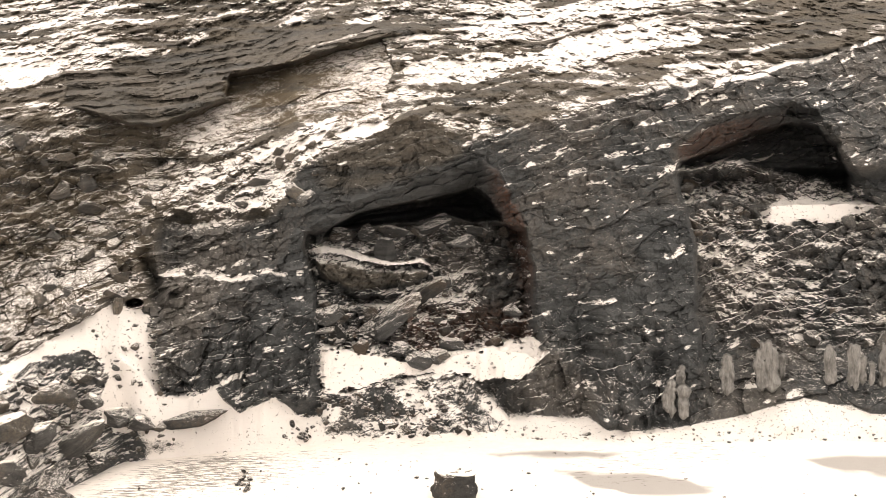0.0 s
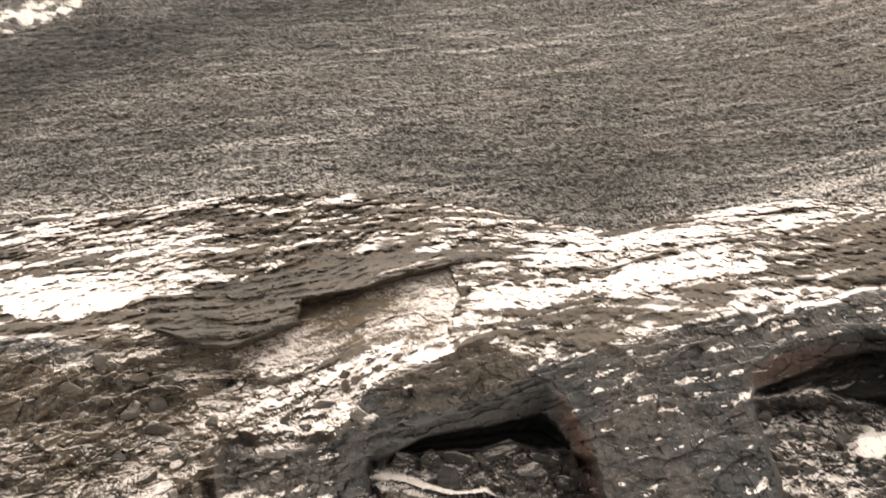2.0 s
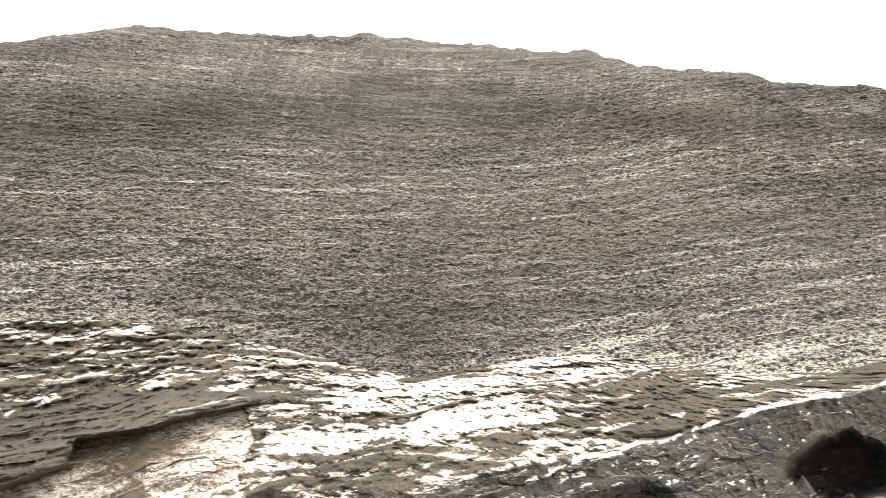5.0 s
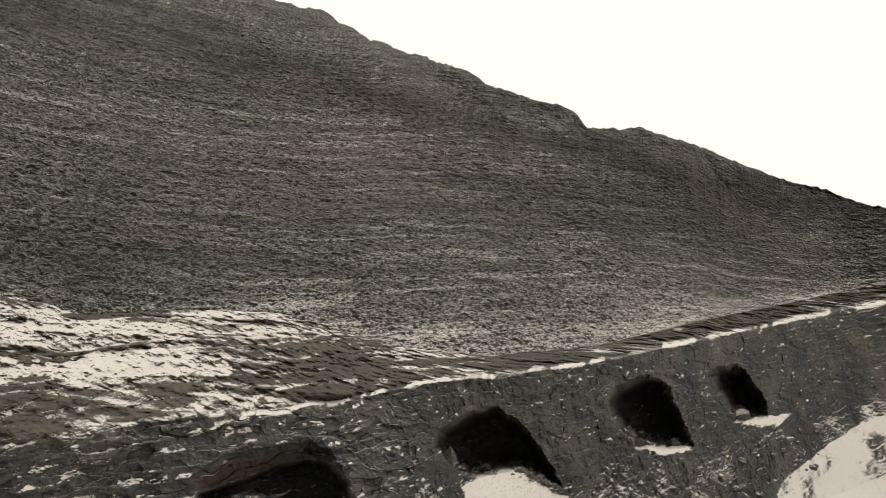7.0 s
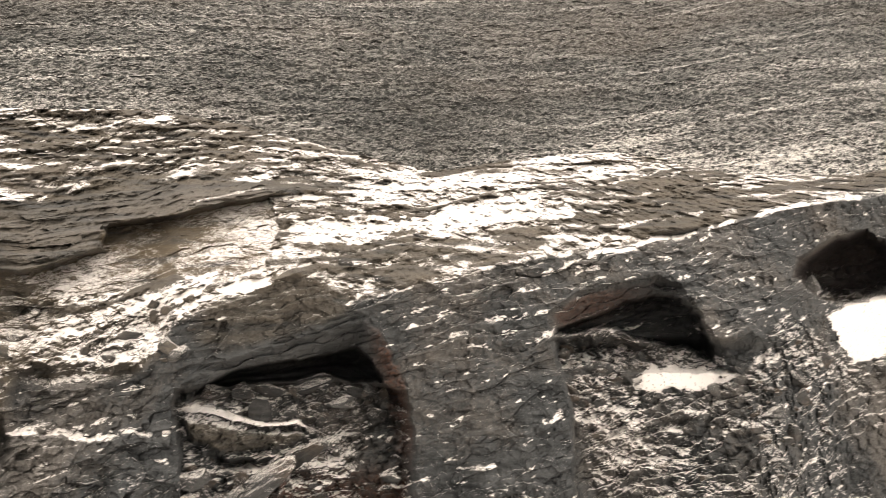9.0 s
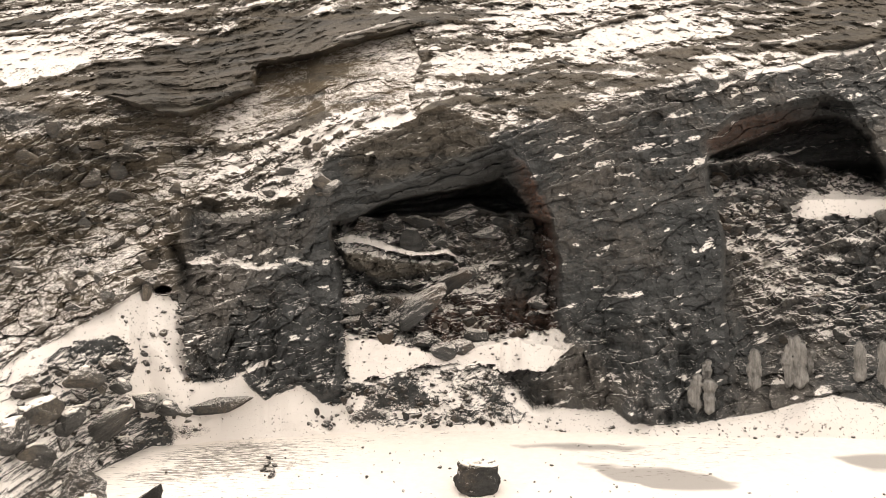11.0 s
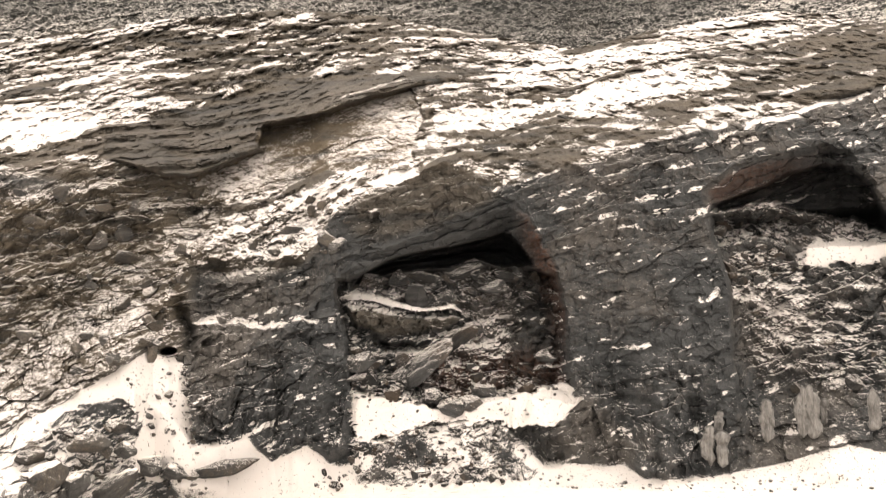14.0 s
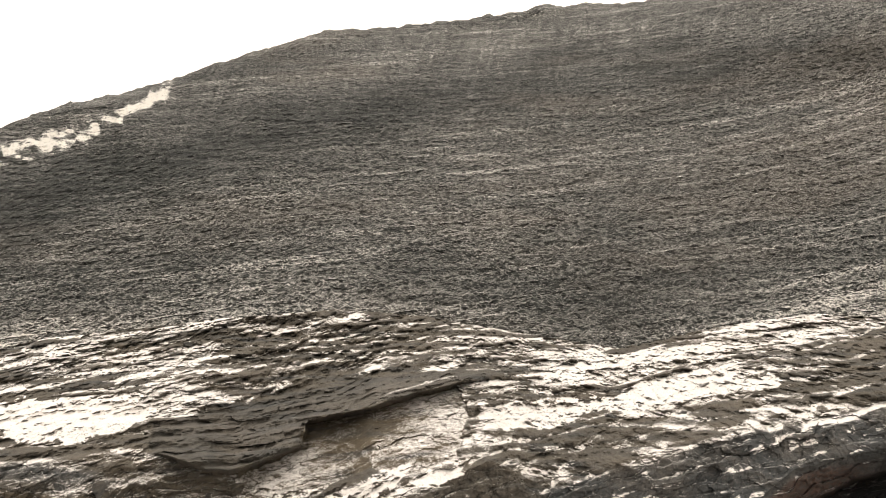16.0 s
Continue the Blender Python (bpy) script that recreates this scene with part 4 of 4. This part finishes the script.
# big rocks at the near foot of the scree: bearing, elevation of the base, width, height, turn
for k, (a, e, wd, ht, turn) in enumerate(((-22.7, -22.6, 1.55, 1.75, 0.4), (-27.1, -21.4, 1.75, 1.5, 1.2), (-29.3, -22.0, 1.35, 1.5, 2.2), (-30.2, -19.3, 1.2, 1.0, 0.1), (-31.4, -21.6, 1.5, 1.4, 3.3), (-25.5, -23.6, 2.4, 0.75, 0.8))):
    ob = new("boulder", rock_mesh("boulder", 90 + k, cuts=12, level=5, flat=(wd * 0.85, wd * 0.75, ht * 0.9), rough=0.08, material=boulder_rock))
    ob.matrix_world = Matrix.Translation(on_floor(a, e) + Vector((0, 0, -0.08))) @ Euler((0.12, -0.1, turn)).to_matrix().to_4x4()
    snow_cap(ob, 0.9)
    tagged(ob, "large angular dark boulder dusted with snow beside the scree", "boulder", "boulders at the foot of the scree")
# the lens-shaped slab on the drift, and the large blocks of the scree
slab = new("flat_boulder", rock_mesh("flat_boulder", 120, cuts=8, level=4, flat=(1.75, 1.1, 0.62), rough=0.04, material=boulder_rock))
slab.matrix_world = Matrix.Translation(land(-17.2, -15.0) + Vector((0, -0.25, -0.08)))
tagged(slab, "flat lens-shaped boulder lying on the snow drift", "boulder")
for k, (a, e, wd, dp, ht, lean) in enumerate(((-24.6, -16.0, 2.6, 1.0, 1.1, -35), (-27.0, -15.3, 1.3, 1.0, 1.2, -10), (-22.4, -14.4, 1.5, 1.0, 0.8, 15), (-20.9, -14.9, 1.2, 0.9, 0.6, 10), (-28.6, -14.5, 1.4, 1, 1.0, 0), (-26.0, -12.6, 1.3, 1.0, 0.8, 5), (-26.4, -17.4, 1.6, 1.0, 0.9, -25),
                                             (-28.8, -17.2, 1.3, 1.0, 0.8, 20), (-24.2, -11.7, 0.9, 0.7, 0.6, 10), (-22.1, -7.4, 0.55, 0.4, 1.1, 15), (-30, -16, 1.5, 1.2, 1.0, 0), (-23.6, -17.0, 1.3, 1.0, 0.6, 12), (-29.6, -13, 1.2, 1, 0.9, 10), (-24.0, -13.2, 1.0, 0.8, 0.6, -12))):
    ob = new("boulder", rock_mesh("boulder", 130 + k, cuts=8, level=4, flat=(wd * 0.72, dp * 0.72, ht * 0.72), rough=0.08))
    ob.matrix_world = Matrix.Translation(land(a, e) + Vector((0, -0.1, -0.15 * ht))) @ Euler((0.1, radians(lean), 0.2 * k)).to_matrix().to_4x4()
    snow_cap(ob, 0.88)
    tagged(ob, "grey angular boulder half sunk in the snowy scree", "boulder", "boulders of the scree")
# blocks of the pile in the first cave
for k, (a, e, wd, dp, ht, lean) in enumerate(((-4.2, -4.4, 1.15, 0.9, 0.95, 5), (-7.2, -3.0, 1.2, 0.9, 0.55, 5), (-0.4, -2.4, 1.7, 1.0, 0.75, -14), (-3.6, -2.8, 1.3, 0.9, 0.7, 10), (-5.3, -2.9, 0.9, 0.7, 0.6, 0), (-1.9, -4.1, 0.9, 0.7, 0.5, -8), (2.2, -2.8, 1.1, 0.9, 0.6, 12),
                                             (-3.0, -8.6, 2.1, 1.1, 0.95, -38), (-1.2, -7.2, 1.8, 1.0, 0.9, -34), (-4.6, -9.6, 1.4, 1.0, 0.9, -30), (-6.0, -10.9, 0.8, 0.7, 0.6, 0), (-7.6, -9.9, 0.9, 0.8, 0.8, -20), (-8.2, -8.6, 0.9, 0.7, 0.8, 10), (-2.1, -11.8, 0.8, 0.7, 0.6, 20),
                                             (-3.0, -10.9, 1.3, 0.9, 0.7, -10), (3.2, -10.6, 0.8, 0.6, 0.7, 25), (0.6, -10.9, 1.0, 0.7, 0.7, 10), (-0.8, -11.6, 0.9, 0.8, 0.6, 0), (1.5, -3.6, 1.2, 0.8, 0.6, 0), (3.6, -4.4, 1.0, 0.8, 0.6, 8), (4.6, -8.4, 1.0, 0.8, 0.6, 0))):
    ob = new("boulder", rock_mesh("boulder", 160 + k, cuts=8, level=4, flat=(wd * 0.85, dp * 0.85, ht * 0.85), rough=0.08, material=pile_rock))
    ob.matrix_world = Matrix.Translation(land(a, e) + Vector((0, -0.25, -0.25 * ht))) @ Euler((0.1, radians(lean), 0.15 * ((k * 7) % 5 - 2))).to_matrix().to_4x4()
    tagged(ob, "broken dark block in the rock pile of the cave", "boulder", "blocks in the cave")

ROOF_FALL = "broken dark rock fallen from the cave roof"
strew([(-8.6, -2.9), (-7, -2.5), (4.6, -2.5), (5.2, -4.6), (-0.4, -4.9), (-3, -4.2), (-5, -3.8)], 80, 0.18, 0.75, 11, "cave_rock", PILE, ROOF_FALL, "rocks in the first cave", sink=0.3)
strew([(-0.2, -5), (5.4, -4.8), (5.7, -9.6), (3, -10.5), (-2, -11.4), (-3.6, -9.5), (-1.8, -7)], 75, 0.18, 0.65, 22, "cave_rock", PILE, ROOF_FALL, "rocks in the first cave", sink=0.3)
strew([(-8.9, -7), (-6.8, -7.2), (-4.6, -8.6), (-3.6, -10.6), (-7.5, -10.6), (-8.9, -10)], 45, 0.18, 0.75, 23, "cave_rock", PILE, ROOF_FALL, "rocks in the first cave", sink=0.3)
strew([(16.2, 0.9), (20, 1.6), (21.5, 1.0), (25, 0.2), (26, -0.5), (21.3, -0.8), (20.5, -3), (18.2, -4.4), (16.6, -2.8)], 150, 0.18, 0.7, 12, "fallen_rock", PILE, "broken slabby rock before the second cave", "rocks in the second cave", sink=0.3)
strew([(-8.4, -13.9), (-4, -13.3), (-1, -12.9), (2.2, -13.2), (3.8, -15), (3, -16.8), (-3, -17.0), (-11, -16.9), (-12, -16.4)], 300, 0.08, 0.4, 13, "stone", PILE, "small dark stone scattered on the snow", "stones before the cave", sink=0.25)
strew([(20.8, -2.4), (25, -2.5), (28.2, -2), (30, -6), (29.6, -12), (20, -13), (17.8, -8), (17.6, -4.2)], 70, 0.15, 0.8, 14, "talus_rock", BLOCKS, "dark talus rock with snow between", "rocks of the talus", sink=0.35)
strew([(28.4, -1.6), (31.2, 1.6), (33.3, 0.4), (34, -3.6), (30.5, -8), (28.4, -7)], 75, 0.25, 1.0, 34, "talus_rock", PILE, "dark talus rock with snow between", "rocks of the talus", sink=0.3)
strew([(40, 1.2), (42.5, 4), (49.5, 4.4), (54, 6), (58, 7), (56, 4), (52, 0), (46, -2.5), (36, -3.5), (33.5, -1)], 150, 0.35, 1.4, 15, "talus_rock", BLOCKS, "dark talus rock below the far caves", "rocks of the far talus", sink=0.3)
strew([(-30, -12.2), (-27, -10.8), (-24.5, -11.4), (-23, -14.2), (-19.3, -15.3), (-18.4, -16.6), (-22, -16.9), (-25.5, -18), (-30, -20.6)], 280, 0.08, 0.5, 16, "scree_rock", BLOCKS, "angular grey scree rock dusted with snow", "rocks of the scree", sink=0.3)
strew([(-36, 3.6), (-28.4, 3.4), (-24, 4.2), (-18, 3), (-19.4, -2), (-20.6, -6), (-25.7, -8.4), (-30, -10), (-36, -9)], 150, 0.2, 0.9, 17, "gully_rock", BLOCKS, "brown weathered rock in the scree gully", "rocks of the gully", sink=0.45)
strew([(-20.5, -8), (-19.6, -8), (-19.2, -14), (-19.8, -14.5), (-20.2, -11)], 22, 0.12, 0.4, 18, "fan_stone", BLOCKS, "small dark stone on the snow fan", "stones on the fan", sink=0.2)

strew([(-34, 9), (-26, 9.3), (-18, 11), (-12, 12.2), (-4, 12.4), (-2, 8), (2, 5), (14, 7.5), (26, 9.6), (24, 12.5), (8, 12), (-2, 13.6), (-12, 15), (-22, 13.6), (-33, 11)], 70, 0.3, 1.0, 19, "terrace_rock", [b for k, b in enumerate(BLOCKS) if k % 4 in (0, 2)], "weathered slab on the snowy rock terrace", "rocks of the terrace", sink=0.5)
strew([(-18, -0.2), (-14, -1.4), (-10, -1), (-8.6, 1), (-7.4, 3.4), (-12, 3.8), (-16, 2.6)], 42, 0.2, 0.95, 24, "ledge_rock", BLOCKS, "broken rock on the snowy shoulder of the pier", "rocks of the shoulder", sink=0.4)

strew([(-21.8, -7.6), (-20.6, -7.8), (-19.8, -12.5), (-22.2, -12.6), (-23, -10.2), (-26, -9.6)], 40, 0.06, 0.35, 26, "fan_stone", BLOCKS, "small dark stone on the snow fan", "stones on the fan", sink=0.2)
strew([(-8.6, -11.2), (-2.6, -12.2), (5.6, -10.8), (4.6, -12.8), (-1, -12.4), (-8.4, -13.3)], 40, 0.04, 0.16, 27, "drift_stone", CHIPS, "small dark stone on the snow of the cave mouth", "stones at the cave mouth", sink=0.2)

for far, seed in (([(31.8, 4.3), (33.9, 3.3), (36, 3.9), (34, 5), (32.2, 5.4)], 31), ([(43.8, 6.2), (44.8, 5.2), (48, 5.3), (46, 6.4), (44.4, 7)], 32), ([(50.8, 7.6), (51.6, 6.8), (53, 7), (52, 7.8)], 33)):
    strew(far, 22, 0.4, 1.6, seed, "fallen_rock", BLOCKS, "dark rock fallen inside a far cave", "rocks in the far caves", sink=0.3)

# stones dotted over the floor
rs = random.Random(21)
for k in range(320):
    a, e = rs.uniform(-24, 34), -rs.uniform(17.6, 24.5)
    if a < -18 and e < -19.5:
        continue
    lay("pebble", rs.choice(CHIPS), on_floor(a, e) + Vector((0, 0, 0.02)), 0.04 * (4.0 ** (rs.random() ** 3)), rs, "small stone on the snowy floor", "stone", "stones on the floor", 0.2, 20)
for k in range(16):
    lay("pebble", rs.choice(CHIPS), on_floor(rs.gauss(-14.2, 0.25), rs.uniform(-19.9, -18.5)) + Vector((0, 0, 0.02)), rs.uniform(0.06, 0.2), rs, "small stone in a dark cluster on the snow", "stone", "cluster of stones", 0.1, 30)
for k in range(70):
    a = rs.uniform(4, 33)
    lay("pebble", rs.choice(CHIPS), land(a, foot_el(np.array(a)) + rs.uniform(0.05, 1.0)), rs.uniform(0.05, 0.16), rs, "small stone on the snow bank", "stone", "stones on the bank", 0.2, 20)


# ---- ice hanging on the foot of the face ----
def ice_column(a, e0, e1, width, seed):
    """A frozen seep: several runs of ice side by side that merge into one lumpy sheet on the rock, ragged at top and foot."""
    rnd = random.Random(seed * 7)
    foot, head = land(a, e0), land(a, e1)
    near = min(math.hypot(foot.x, foot.y), math.hypot(head.x, head.y)) - 0.05
    ht = near * (math.tan(radians(e1)) - math.tan(radians(e0)))
    runs = []
    for k in range(max(2, round(width * 4.5))):
        u = rnd.uniform(-0.34, 0.34) * width
        mid = 1 - abs(u) / width
        runs.append((u, rnd.uniform(0.15, 0.27) * (0.55 + 0.45 * width), rnd.uniform(0.0, 0.4) * (1.3 - mid), rnd.uniform(0.8, 1.0) * (0.6 + 0.4 * mid), rnd.uniform(0, 9)))
    n, m = 70, max(16, round(width * 44))
    P = {}
    for i in range(n + 1):
        v = i / n
        for j in range(m + 1):
            u = (j / m - 0.5) * width * 1.25
            t = 0.0
            for uk, wk, lo, hi, ph in runs:
                c = u - uk - 0.07 * noise.noise(Vector((ph, v * 3.0, 0)))
                w = wk * (0.75 + 0.5 * noise.noise(Vector((ph + 4, v * 5.0, 1)))) * min(1.0, max(0.0, (v - lo) * 9)) ** 0.5 * min(1.0, max(0.0, (hi - v) * 16)) ** 0.5
                if w > 0.01 and abs(c) < w:
                    t = max(t, 0.6 * math.sqrt(w * w - c * c) * (1.2 - 0.5 * v))
            if t > 0.01:
                t += 0.07 * noise.fractal(Vector((u * 5 + seed, v * ht * 2.2, 3)), 0.8, 2.0, 4)
                P[i, j] = (u, v * ht, max(t, 0.012))
    bm = bmesh.new()
    front = {k: bm.verts.new((p[0], -p[2], p[1])) for k, p in P.items()}
    back = {k: bm.verts.new((p[0], 0.3, p[1])) for k, p in P.items()}
    for (i, j) in P:
        q = ((i, j), (i, j + 1), (i + 1, j + 1), (i + 1, j))
        if all(k in P for k in q):
            bm.faces.new([front[k] for k in q])
            bm.faces.new([back[k] for k in reversed(q)])
    rim = [e for e in bm.edges if e.is_boundary and e.verts[0].co.y < 0.3 and e.verts[1].co.y < 0.3]
    twin = {front[k]: back[k] for k in P}
    for e in rim:
        p, q = e.verts
        bm.faces.new((p, q, twin[q], twin[p]))
    bmesh.ops.delete(bm, geom=[v for v in bm.verts if not v.link_faces], context="VERTS")
    bmesh.ops.recalc_face_normals(bm, faces=bm.faces[:])
    me = bpy.data.meshes.new("ice_column")
    bm.to_mesh(me)
    bm.free()
    me.materials.append(ice)
    for p in me.polygons:
        p.use_smooth = True
    ob = new("ice_column", me)
    ob.location = (near * math.sin(radians(a)), near * math.cos(radians(a)), H + near * math.tan(radians(e0)))
    ob.rotation_euler.z = radians(-a)
    tagged(ob, "grey frozen seep of ice clinging to the dark rock", "ice", "ice columns on the face")


for k, (a, e0, e1, wd) in enumerate(((16.0, -15.4, -12.6, 1.05), (16.35, -13.4, -11.6, 0.5), (19.2, -14.0, -10.8, 0.6), (21.7, -13.3, -9.7, 1.35), (22.9, -12.4, -10.4, 0.5), (25.3, -12.6, -9.7, 0.6), (26.7, -12.9, -9.4, 0.7), (27.6, -12.6, -10.2, 0.55), (28.5, -12.4, -9.6, 0.6))):
    ice_column(a, e0, e1, wd, k + 3)
